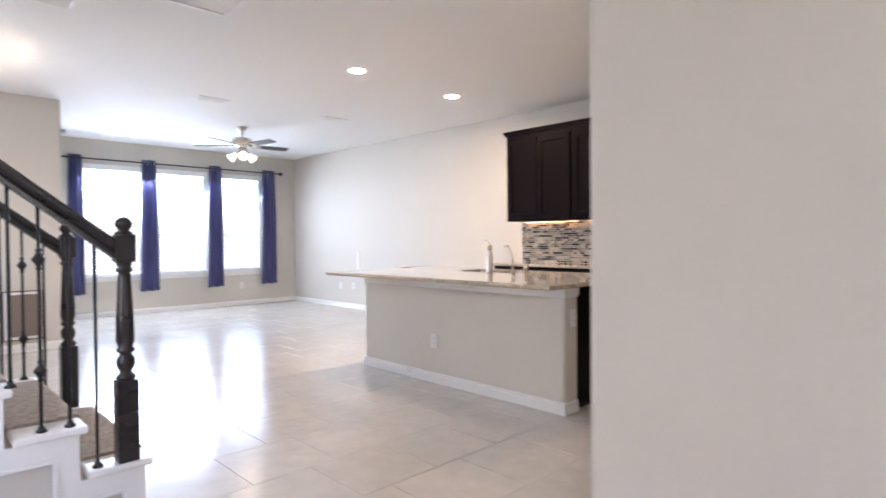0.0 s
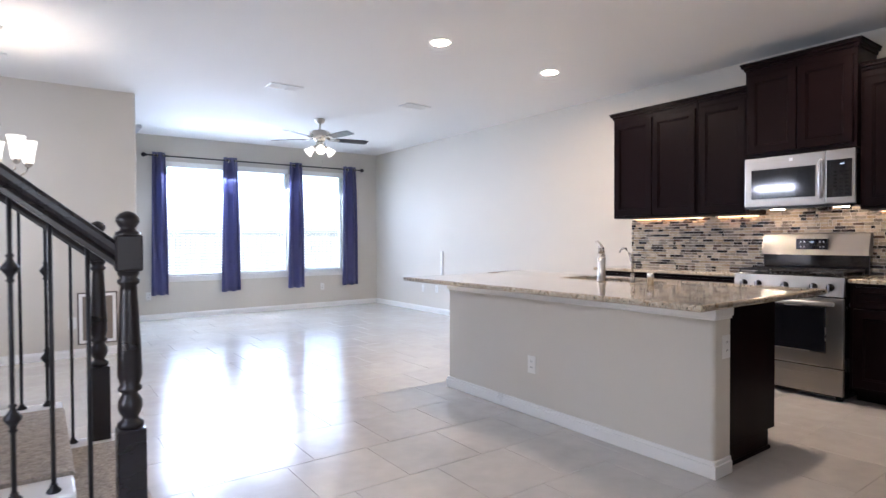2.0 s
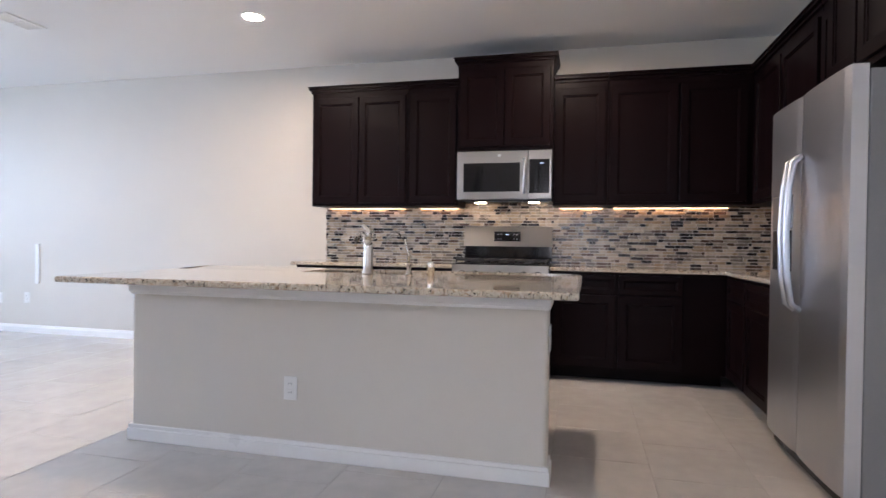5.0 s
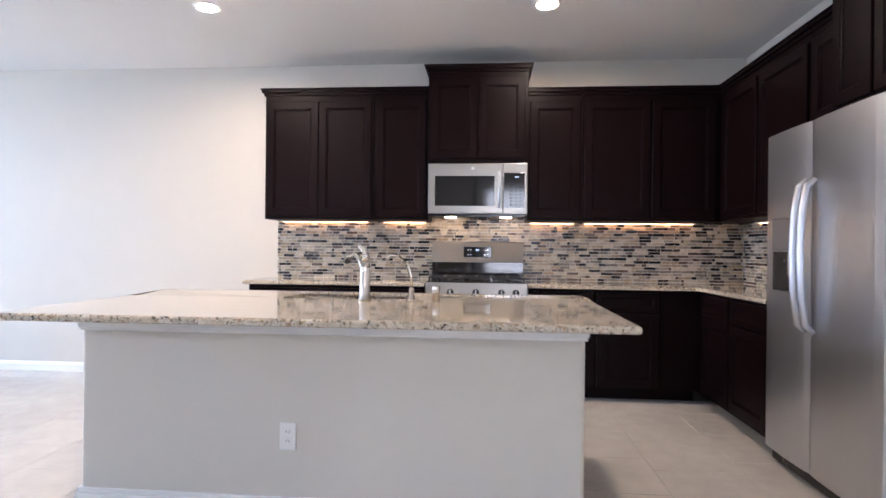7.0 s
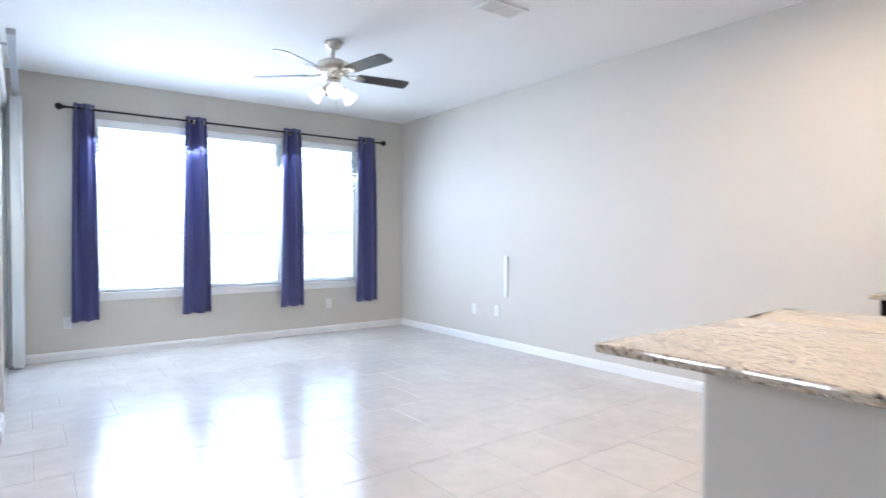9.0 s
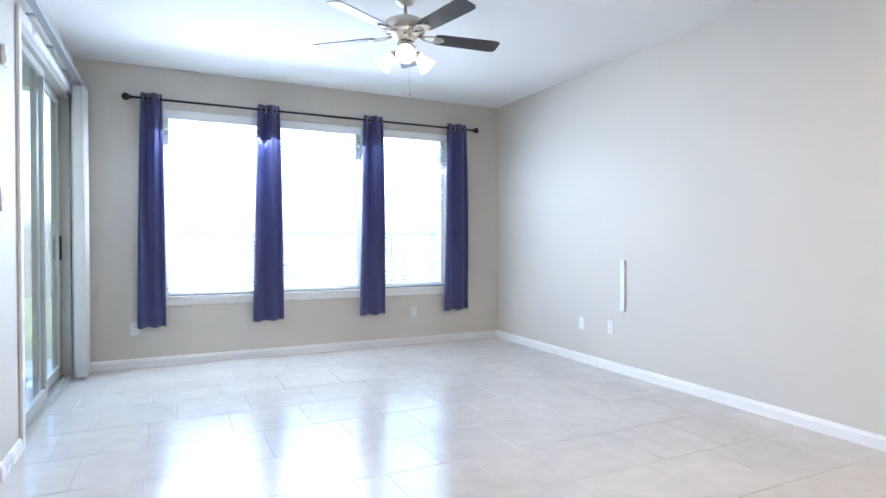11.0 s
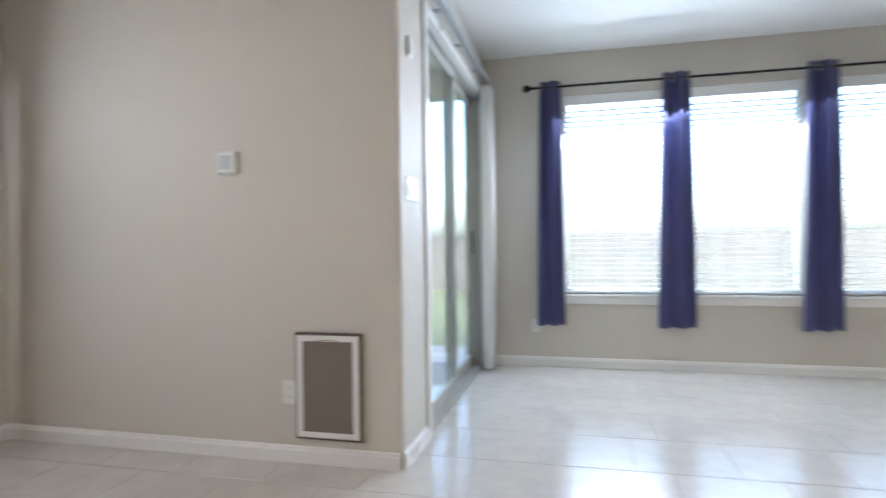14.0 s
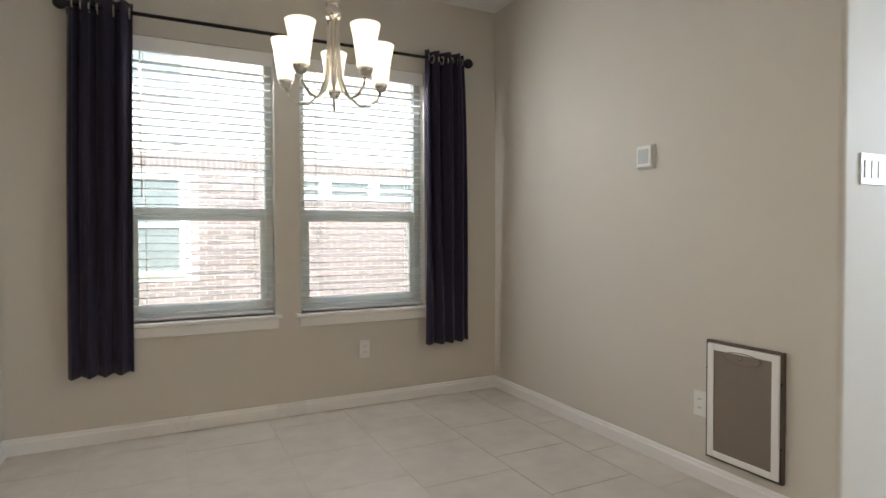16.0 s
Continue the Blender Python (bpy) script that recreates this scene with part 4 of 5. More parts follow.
part("cabinet_body", B((ax0, ax1, IY0 + 0.05, IY1 - 0.03, 0.105, 0.858), (ax0, ax1 - 0.07, IY0 + 0.05, IY1 - 0.03, 0, 0.105)), ESPRESSO, isl, "espresso stained cabinet boxes")
part("end_panel", B((ax0, ax1 + 0.012, IY0 + 0.038, IY0 + 0.05, 0.105, 0.858), (ax0, ax1 - 0.065, IY0 + 0.038, IY0 + 0.05, 0.012, 0.105), bevel=0.002), ESPRESSO, isl)
part("shoe_mould", B((ax0, ax1 - 0.06, IY0 + 0.026, IY0 + 0.038, 0, 0.02), bevel=0.003), ESPRESSO, isl)
n = 4
for k in range(n):
    a = IY0 + 0.06 + k * (IY1 - IY0 - 0.1) / n
    b = a + (IY1 - IY0 - 0.1) / n
    bm = bmesh.new()
    shaker(bm, lambda u0, u1, d0, d1, z0, z1: (ax1 + d0, ax1 + d1, u0, u1, z0, z1), a + 0.004, b - 0.004, 0.125, 0.83)
    part("door", bm, ESPRESSO, isl)
SX0, SX1, SYA, SYB = 4.475, 4.80, 3.47, 4.10
bm = bmesh.new()
x0, x1, y0, y1 = 3.640, 4.96, 2.505, 4.945
for b in ((x0, SX0, y0, y1), (SX1, x1, y0, y1), (SX0, SX1, y0, SYA), (SX0, SX1, SYB, y1)):
    box(bm, *b, 0.858, 0.889)
bmesh.ops.remove_doubles(bm, verts=bm.verts, dist=1e-5)
inner = [f for f in bm.faces if len([1 for g in bm.faces if g is not f and set(g.verts) == set(f.verts)])]
bmesh.ops.delete(bm, geom=inner, context="FACES")
bmesh.ops.dissolve_limit(bm, angle_limit=0.01, verts=bm.verts, edges=bm.edges)
es = [e for e in bm.edges if abs(e.verts[0].co.z - e.verts[1].co.z) < 1e-5 and (all(abs(v.co.x - x0) < 1e-4 for v in e.verts) or all(abs(v.co.x - x1) < 1e-4 for v in e.verts) or all(abs(v.co.y - y0) < 1e-4 for v in e.verts) or all(abs(v.co.y - y1) < 1e-4 for v in e.verts))]
bmesh.ops.bevel(bm, geom=es, offset=0.011, segments=3, profile=0.5, affect="EDGES")
solid("island_countertop", bm, GRANITE, "polished speckled beige granite slab with sink cut-out on the island", "countertop")
sk = thing("sink", (4.6, 3.8, 0.7), "undermount stainless steel kitchen sink", "sink")
part("basin", B((SX0 - 0.008, SX0, SYA - 0.008, SYB + 0.008, 0.68, 0.857), (SX1, SX1 + 0.008, SYA - 0.008, SYB + 0.008, 0.68, 0.857), (SX0, SX1, SYA - 0.008, SYA, 0.68, 0.857), (SX0, SX1, SYB, SYB + 0.008, 0.68, 0.857), (SX0, SX1, SYA, SYB, 0.68, 0.688)), STEEL, sk)
bm = bmesh.new()
lathe(bm, [(0.0, 0.0), (0.04, 0.0), (0.045, 0.004), (0.0, 0.004)], (4.64, 3.79, 0.688), 20)
part("drain", bm, NICKEL, sk)
ZC = 0.889
fc = thing("faucet", (4.42, 3.655, ZC), "brushed nickel single-handle kitchen faucet with pull-out spout", "faucet")
bm = bmesh.new()
lathe(bm, [(0.0, 0), (0.032, 0), (0.032, 0.012), (0.026, 0.02), (0.0245, 0.10), (0.026, 0.16), (0.022, 0.19), (0.0, 0.195)], (4.42, 3.655, ZC), 20)
part("body", bm, NICKEL, fc)
bm = bmesh.new()
sweep(bm, [(4.42, 3.66, ZC + 0.15), (4.44, 3.68, ZC + 0.20), (4.49, 3.72, ZC + 0.225), (4.55, 3.77, ZC + 0.215), (4.575, 3.79, ZC + 0.19)], [0.017, 0.016, 0.015, 0.016, 0.018])
part("spout", bm, NICKEL, fc)
bm = bmesh.new()
sweep(bm, [(4.42, 3.655, ZC + 0.185), (4.418, 3.65, ZC + 0.22), (4.412, 3.66, ZC + 0.25), (4.405, 3.685, ZC + 0.275)], [0.02, 0.018, 0.012, 0.010])
part("lever", bm, NICKEL, fc)
fl = thing("filter_tap", (4.435, 3.42, ZC), "slim gooseneck drinking water tap in brushed nickel", "faucet")
bm = bmesh.new()
lathe(bm, [(0.0, 0), (0.02, 0), (0.02, 0.006), (0.0135, 0.012), (0.0135, 0.065), (0.0, 0.068)], (4.435, 3.42, ZC), 16)
part("base", bm, NICKEL, fl)
bm = bmesh.new()
sweep(bm, [(4.435, 3.42, ZC + 0.06), (4.437, 3.425, ZC + 0.13), (4.445, 3.45, ZC + 0.19), (4.46, 3.49, ZC + 0.225), (4.475, 3.53, ZC + 0.225), (4.485, 3.56, ZC + 0.20)], 0.008)
part("spout", bm, NICKEL, fl)
part("lever", B((4.40, 4.43, 3.405, 3.415, ZC + 0.052, ZC + 0.06), bevel=0.002), NICKEL, fl)
bm = bmesh.new()
lathe(bm, [(0.0, 0), (0.021, 0), (0.021, 0.068), (0.019, 0.073), (0.0, 0.074)], (4.45, 3.30, ZC), 18)
solid("air_gap_cap", bm, NICKEL, "short brushed nickel air gap cap beside the tap", "sink fitting")


# ---------- staircase ----------
NOSE, RISE, RUN = 1.655, 0.2, 0.2515
YN, YF = 3.27, 4.51  # outer ends of the treads
NT = 6
st = thing("staircase", (0.9, 3.8, 0), "carpeted stairs with white tread ends and white stringers", "stairs")
outline = [(XD + 0.002, 0.0), (NOSE - 0.028, 0.0)]
for k in range(NT):
    outline += [(NOSE - 0.028 - RUN * k, RISE * (k + 1) - 0.034), (NOSE - 0.028 - RUN * (k + 1), RISE * (k + 1) - 0.034)]
outline[-1] = (XD + 0.002, RISE * NT - 0.034)
bm = bmesh.new()
prism(bm, outline, "y", YN + 0.042, YF - 0.042)
part("drywall_core", bm, PAINT, st, "painted drywall under the stairs")
for side, y0, y1 in (("near", YN + 0.022, YN + 0.040), ("far", YF - 0.040, YF - 0.022)):
    bm = bmesh.new()
    band, front, top = 0.080, NOSE - 0.028, -0.034
    steps = [(front, 0.0)]
    for k in range(NT):
        steps += [(front - RUN * k, RISE * (k + 1) + top), (front - RUN * (k + 1), RISE * (k + 1) + top)]
    steps[-1] = (XD + 0.002, RISE * NT + top)
    steps.append((XD + 0.002, RISE * NT + top - band))
    for k in range(NT - 1, 0, -1):
        steps += [(front - RUN * k - band, RISE * (k + 1) + top - band), (front - RUN * k - band, RISE * k + top - band)]
    steps += [(front - band, RISE + top - band), (front - band, 0.0)]
    prism(bm, steps, "y", y0, y1)
    part("stringer", bm, TRIM, st, "white stepped stringer board")
    yy = (y0 - 0.008, y0) if side == "near" else (y1, y1 + 0.008)
    for k in range(NT):
        x1, zt = front - RUN * k, RISE * (k + 1) + top
        bm = bmesh.new()
        box(bm, max(XD + 0.002, x1 - RUN - band), x1 - band, *yy, zt - band - 0.018, zt - band, bevel=0.003, seg=1)
        part("stringer_bead", bm, TRIM, st)
        bm = bmesh.new()
        box(bm, x1 - band - 0.018, x1 - band, *yy, max(0.0, zt - RISE - band), zt - band - 0.019, bevel=0.003, seg=1)
        part("stringer_bead", bm, TRIM, st)
CAP = 0.175
for k in range(NT):
    x1, x0 = NOSE - RUN * k, NOSE - RUN * (k + 1) - 0.004
    if k == NT - 1:
        x0 = XD + 0.002
    z = RISE * (k + 1)
    for a, b in ((YN, YN + CAP), (YF - CAP, YF)):
        part("tread_cap", B((x0, x1, a, b, z - 0.033, z), bevel=0.008), TRIM, st, "white painted tread end")
        part("riser", B((x1 - 0.045, x1 - 0.027, a + 0.04, b - 0.002, z - RISE, z - 0.033)), TRIM, st)
    bm = bmesh.new()
    pts = [(x0 + 0.002, z - 0.034), (x0 + 0.002, z + 0.012)]
    pts += [(x1 - 0.014 + 0.02 * math.sin(a), z - 0.008 + 0.02 * math.cos(a)) for a in (i * math.pi / 10 for i in range(11))]
    pts += [(x1 - 0.026, z - 0.03), (x1 - 0.022, z - RISE + 0.012), (x1 - 0.034, z - RISE + 0.001), (x1 - 0.05, z - 0.034)]
    prism(bm, pts, "y", YN + CAP + 0.001, YF - CAP - 0.001)
    part("carpet", bm, CARPET, st, "beige looped carpet wrapped over the step")

SL = RISE / RUN


def newel(x, y, z0, label):
    nw = thing("newel_post", (x, y, z0), label, "newel post", "newel posts")
    w = 0.0425
    part("base_block", B((x - w, x + w, y - w, y + w, z0, z0 + 0.362), bevel=0.006), RAILWOOD, nw)
    bm = bmesh.new()
    lathe(bm, [(0.036, 0.345), (0.04, 0.352), (0.04, 0.362), (0.027, 0.372), (0.024, 0.382), (0.033, 0.396), (0.038, 0.415), (0.036, 0.437), (0.026, 0.455), (0.024, 0.462), (0.036, 0.470), (0.036, 0.480), (0.029, 0.488), (0.038, 0.52), (0.036, 0.60), (0.026, 0.80), (0.025, 0.818), (0.034, 0.826), (0.034, 0.836), (0.026, 0.843), (0.032, 0.856), (0.034, 0.866)], (x, y, z0 + 0.017), 24)
    part("turned_shaft", bm, RAILWOOD, nw)
    part("top_block", B((x - 0.04, x + 0.04, y - 0.04, y + 0.04, z0 + 0.883, z0 + 1.002), bevel=0.006), RAILWOOD, nw)
    bm = bmesh.new()
    lathe(bm, [(0.038, 0.985), (0.038, 0.993), (0.026, 1.0), (0.022, 1.008), (0.030, 1.018), (0.036, 1.03), (0.035, 1.042), (0.024, 1.056), (0.008, 1.064), (0.0, 1.065)], (x, y, z0 + 0.017), 24)
    part("finial", bm, RAILWOOD, nw)


def baluster(x, y, zb, zt, fancy):
    b = thing("baluster", (x, y, zb), "slim black wrought iron baluster with double baskets" if fancy else "slim black wrought iron baluster, plain round bar", "baluster", "stair balusters")
    bm = bmesh.new()
    tube(bm, (x, y, zb + 0.005), (x, y, zt), 0.0068, seg=10)
    part("bar", bm, IRON, b)
    bm = bmesh.new()
    lathe(bm, [(0.0, 0), (0.020, 0), (0.021, 0.005), (0.012, 0.015), (0.010, 0.024), (0.0, 0.024)], (x, y, zb), 14)
    part("shoe", bm, IRON, b)
    if fancy:
        for f in (0.27, 0.76):
            z = zb + f * (zt - zb)
            bm = bmesh.new()
            lathe(bm, [(0.007, -0.045), (0.012, -0.038), (0.008, -0.030), (0.012, -0.02), (0.024, -0.004), (0.024, 0.004), (0.012, 0.02), (0.008, 0.030), (0.012, 0.038), (0.007, 0.045)], (x, y, z), 8)
            part("knuckle", bm, IRON, b)


for y, lab in ((3.315, "near"), (4.455, "far")):
    newel(1.56, y, 0.2, "dark-stained turned newel post standing on the first white tread")
    hr = thing("handrail", (1.52, y, 1.1), "dark-stained moulded handrail sloping up the stairs", "handrail", "handrails")
    bm = bmesh.new()
    x0, x1 = XD + 0.003, 1.522
    zr = 1.142
    prof = [(-0.030, -0.036), (0.030, -0.036), (0.030, -0.022), (0.022, -0.008), (0.031, 0.006), (0.030, 0.022), (0.018, 0.033), (0.0, 0.036), (-0.018, 0.033), (-0.030, 0.022), (-0.031, 0.006), (-0.022, -0.008), (-0.030, -0.022)]
    a = [bm.verts.new((x1, y + u, zr + v * 1.25)) for u, v in prof]
    b = [bm.verts.new((x0, y + u, zr + v * 1.25 + SL * (x1 - x0))) for u, v in prof]
    for k in range(len(prof)):
        bm.faces.new((a[k], a[(k + 1) % len(prof)], b[(k + 1) % len(prof)], b[k]))
    bm.faces.new(a[::-1])
    bm.faces.new(b)
    part("rail", bm, RAILWOOD, hr)
    for k in range(17):
        x = 1.445 - 0.0985 * k
        if x < XD + 0.05:
            break
        i = int((NOSE - x) / RUN)
        baluster(x, y + (0 if lab == "near" else 0.0), RISE * (min(i, NT - 1) + 1), zr - 0.035 + SL * (x1 - x), k % 3 == (2 if lab == "near" else 1))

# ---------- ceiling fan ----------
FXC, FYC = 4.335, 8.10
fan = thing("ceiling_fan", (FXC, FYC, H), "five-blade brushed nickel ceiling fan with dark blades and lit shades", "ceiling fan")
bm = bmesh.new()
lathe(bm, [(0.0, 0), (0.068, 0), (0.068, -0.012), (0.055, -0.045), (0.025, -0.062), (0.0, -0.062)], (FXC, FYC, H), 24)
part("canopy", bm, NICKEL, fan)
bm = bmesh.new()
tube(bm, (FXC, FYC, H - 0.06), (FXC, FYC, H - 0.19), 0.0135)
part("down_rod", bm, NICKEL, fan)
bm = bmesh.new()
lathe(bm, [(0.0, -0.150), (0.045, -0.152), (0.095, -0.160), (0.128, -0.178), (0.136, -0.20), (0.136, -0.222), (0.128, -0.232), (0.128, -0.244), (0.098, -0.258), (0.072, -0.275), (0.062, -0.285), (0.062, -0.30), (0.0, -0.30)], (FXC, FYC, H + 0.01), 32)
part("motor_housing", bm, NICKEL, fan)
bm = bmesh.new()
lathe(bm, [(0.0, -0.30), (0.05, -0.30), (0.055, -0.32), (0.05, -0.355), (0.03, -0.375), (0.0, -0.38)], (FXC, FYC, H + 0.01), 24)
part("light_fitter", bm, NICKEL, fan)
bm = bmesh.new()
for k in range(28):
    a = 2 * math.pi * k / 28
    fin = B((0.088, 0.126, -0.0035, 0.0035, -0.004, 0.004))
    fin.transform(Matrix.Translation((FXC, FYC, H - 0.243)) @ Matrix.Rotation(a, 4, "Z") @ Matrix.Rotation(radians(-24), 4, "Y"))
    me = bpy.data.meshes.new("fin")
    fin.to_mesh(me)
    fin.free()
    bm.from_mesh(me)
    bpy.data.meshes.remove(me)
part("cooling_fins", bm, NICKEL, fan, "ring of cast cooling fins")
for k in range(5):
    a = radians(-7 + 72 * k)
    R = Matrix.Translation((FXC, FYC, H - 0.255)) @ Matrix.Rotation(a, 4, "Z")
    tilt = Matrix.Rotation(radians(-12), 4, "X")
    bm = bmesh.new()
    prism(bm, [(0.20, -0.05), (0.24, -0.058), (0.60, -0.066), (0.64, -0.062), (0.655, -0.045), (0.655, 0.045), (0.64, 0.062), (0.60, 0.066), (0.24, 0.058), (0.20, 0.05)], "z", -0.003, 0.003)
    bm.transform(R @ tilt)
    part("blade", bm, BLADE, fan, "dark wood blade")
    bm = bmesh.new()
    for s in (-1, 1):
        sweep(bm, [(0.095, 0, 0.004), (0.14, s * 0.022, -0.004), (0.19, s * 0.036, -0.006), (0.235, s * 0.024, -0.006), (0.265, 0, -0.006)], 0.006, 8)
    box(bm, 0.20, 0.25, -0.03, 0.03, -0.007, -0.003)
    bm.transform(R @ tilt)
    part("blade_iron", bm, NICKEL, fan)


def bell(bm, at, axis, r0, r1, length):
    """A flared glass shade that opens along axis."""
    q = Vector(axis).to_track_quat("Z", "Y").to_matrix()
    out = [(r0 * 0.55, 0.0), (r0, length * 0.05), (r0 * 1.12, length * 0.3), (r0 + (r1 - r0) * 0.55, length * 0.7), (r1, length)]
    lathe(bm, out + [(r - 0.004, z) for r, z in out[::-1]], at, 24, q)


for k in range(3):
    a = radians(-111 + 120 * k)
    d = Vector((math.cos(a), math.sin(a), -0.75)).normalized()
    p = Vector((FXC, FYC, H - 0.33)) + Vector((math.cos(a), math.sin(a), 0)) * 0.045
    arm = bmesh.new()
    tube(arm, p, p + d * 0.045, 0.012)
    lathe(arm, [(0.012, 0.035), (0.026, 0.045), (0.028, 0.06), (0.0, 0.06)], p, 16, d.to_track_quat("Z", "Y").to_matrix())
    part("lamp_arm", arm, NICKEL, fan)
    bm = bmesh.new()
    bell(bm, p + d * 0.055, d, 0.030, 0.064, 0.112)
    part("shade", bm, BULBGLASS, fan, "lit frosted glass shade")
    bm = bmesh.new()
    bmesh.ops.create_uvsphere(bm, u_segments=14, v_segments=10, radius=0.024, matrix=Matrix.Translation(p + d * 0.115))
    part("bulb", bm, BULB, fan)
bm = bmesh.new()
tube(bm, (FXC + 0.02, FYC - 0.03, H - 0.38), (FXC + 0.02, FYC - 0.03, H - 0.61), 0.0016, seg=6)
lathe(bm, [(0.0, -0.045), (0.006, -0.04), (0.007, -0.02), (0.003, 0.0), (0.0, 0.0)], (FXC + 0.02, FYC - 0.03, H - 0.61), 10)
part("pull_chain", bm, NICKEL, fan)

# ---------- chandelier ----------
CX, CY = 1.08, 6.44
ch = thing("chandelier", (CX, CY, H), "five-light brushed nickel chandelier with lit frosted glass shades", "chandelier")
bm = bmesh.new()
lathe(bm, [(0.0, 0), (0.065, 0), (0.062, -0.01), (0.035, -0.028), (0.012, -0.034), (0.0, -0.034)], (CX, CY, H), 24)
part("canopy", bm, NICKEL, ch)
bm = bmesh.new()
zc, k = H - 0.035, 0
while zc > 2.10:
    pts = []
    for i in range(13):
        a = 2 * math.pi * i / 12
        u, v = 0.009 * math.cos(a), 0.017 * math.sin(a)
        pts.append((CX + (u if k % 2 else 0), CY + (0 if k % 2 else u), zc - 0.015 + v))
    sweep(bm, pts, 0.0022, 6)
    zc -= 0.027
    k += 1
part("chain", bm, NICKEL, ch)
bm = bmesh.new()
lathe(bm, [(0.0, 2.110), (0.012, 2.105), (0.016, 2.080), (0.030, 2.065), (0.034, 2.050), (0.026, 2.040), (0.034, 2.025), (0.034, 2.000), (0.026, 1.990), (0.014, 1.980), (0.012, 1.770), (0.014, 1.730), (0.008, 1.710), (0.0, 1.705)], (CX, CY, 0), 20)
part("stem", bm, NICKEL, ch)
for k in range(5):
    a = radians(20 + 72 * k)
    c, s = math.cos(a), math.sin(a)
    bm = bmesh.new()
    P = lambda r, z: (CX + r * c, CY + r * s, z)
    sweep(bm, [P(0.022, 2.000), P(0.024, 1.870), P(0.035, 1.745), P(0.065, 1.675), P(0.12, 1.635), P(0.17, 1.640), P(0.21, 1.670), P(0.226, 1.710)], 0.0065, 8)
    lathe(bm, [(0.0, 1.705), (0.016, 1.707), (0.030, 1.725), (0.032, 1.740), (0.0, 1.741)], (CX + 0.226 * c, CY + 0.226 * s, 0), 16)
    part("arm", bm, NICKEL, ch)
    bm = bmesh.new()
    bell(bm, P(0.226, 1.735), (0, 0, 1), 0.037, 0.064, 0.178)
    part("shade", bm, BULBGLASS, ch, "lit frosted glass shade")
    bm = bmesh.new()
    bmesh.ops.create_uvsphere(bm, u_segments=14, v_segments=10, radius=0.026, matrix=Matrix.Translation(P(0.226, 1.825)))
    part("bulb", bm, BULB, ch)

ch.scale = (0.92, 0.92, 0.965)

# ---------- ceiling fixtures ----------
for x, y in ((3.956, 4.868), (5.272, 4.935), (5.355, 2.676)):
    dl = thing("recessed_light", (x, y, H), "round recessed downlight with white trim, switched on", "ceiling light", "recessed lights")
    bm = bmesh.new()
    lathe(bm, [(0.066, 0.0), (0.092, -0.001), (0.092, -0.005), (0.08, -0.009), (0.066, -0.004), (0.066, 0.0)], (x, y, H), 32)
    part("trim_ring", bm, TRIM, dl)
    bm = bmesh.new()
    lathe(bm, [(0.0, -0.003), (0.066, -0.003), (0.066, -0.0005), (0.0, -0.0005)], (x, y, H), 32)
    part("lens", bm, LED, dl)


def vent(x, y, w, d, label, slats=5, split=True):
    v = thing("ceiling_vent", (x, y, H), label, "vent", "ceiling vents")
    f = 0.026
    part("frame", B((x - w / 2, x + w / 2, y - d / 2, y - d / 2 + f, H - 0.010, H - 0.0005), (x - w / 2, x + w / 2, y + d / 2 - f, y + d / 2, H - 0.010, H - 0.0005), (x - w / 2, x - w / 2 + f, y - d / 2 + f, y + d / 2 - f, H - 0.010, H - 0.0005), (x + w / 2 - f, x + w / 2, y - d / 2 + f, y + d / 2 - f, H - 0.010, H - 0.0005), bevel=0.002), TRIM, v)
    # Flat grey sheet on the ceiling paints the shade between the slats.
    part("duct_shade", B((x - w / 2 + f, x + w / 2 - f, y - d / 2 + f, y + d / 2 - f, H - 0.0022, H - 0.0006)), DUCT, v)
    for k in range(slats):
        yy = y - d / 2 + f + (k + 0.5) * (d - 2 * f) / slats
        bm = B((-w / 2 + f, w / 2 - f, -0.008, 0.008, -0.001, 0.001))
        bm.transform(Matrix.Translation((x, yy, H - 0.007)) @ Matrix.Rotation(radians(-20), 4, "X"))
        part("slat", bm, TRIM, v)
    if split:
        part("divider", B((x - 0.006, x + 0.006, y - d / 2 + f, y + d / 2 - f, H - 0.012, H - 0.003)), TRIM, v)


vent(3.40, 6.84, 0.34, 0.19, "white steel ceiling register in the living room")
vent(4.965, 6.80, 0.34, 0.19, "white steel ceiling register in the living room")
vent(0.97, 7.24, 0.34, 0.17, "white steel ceiling register in the dining area")
vent(1.41, 4.82, 0.62, 0.46, "large white return air grille in the ceiling", 14, False)
# Square outline in the ceiling, filled by an assumed flat framed panel.
ceil_panel = thing("ceiling_panel", (2.16, 4.05, H), "square white ceiling panel with raised frame", "ceiling panel")
part("frame", B((1.78, 2.535, 4.405, 4.445, H - 0.018, H - 0.0005), (1.78, 2.535, 3.62, 3.66, H - 0.018, H - 0.0005), (1.78, 1.82, 3.66, 4.405, H - 0.018, H - 0.0005), (2.495, 2.535, 3.66, 4.405, H - 0.018, H - 0.0005), bevel=0.005), TRIM, ceil_panel)
part("panel", B((1.82, 2.495, 3.66, 4.405, H - 0.008, H - 0.0005)), CEIL, ceil_panel)


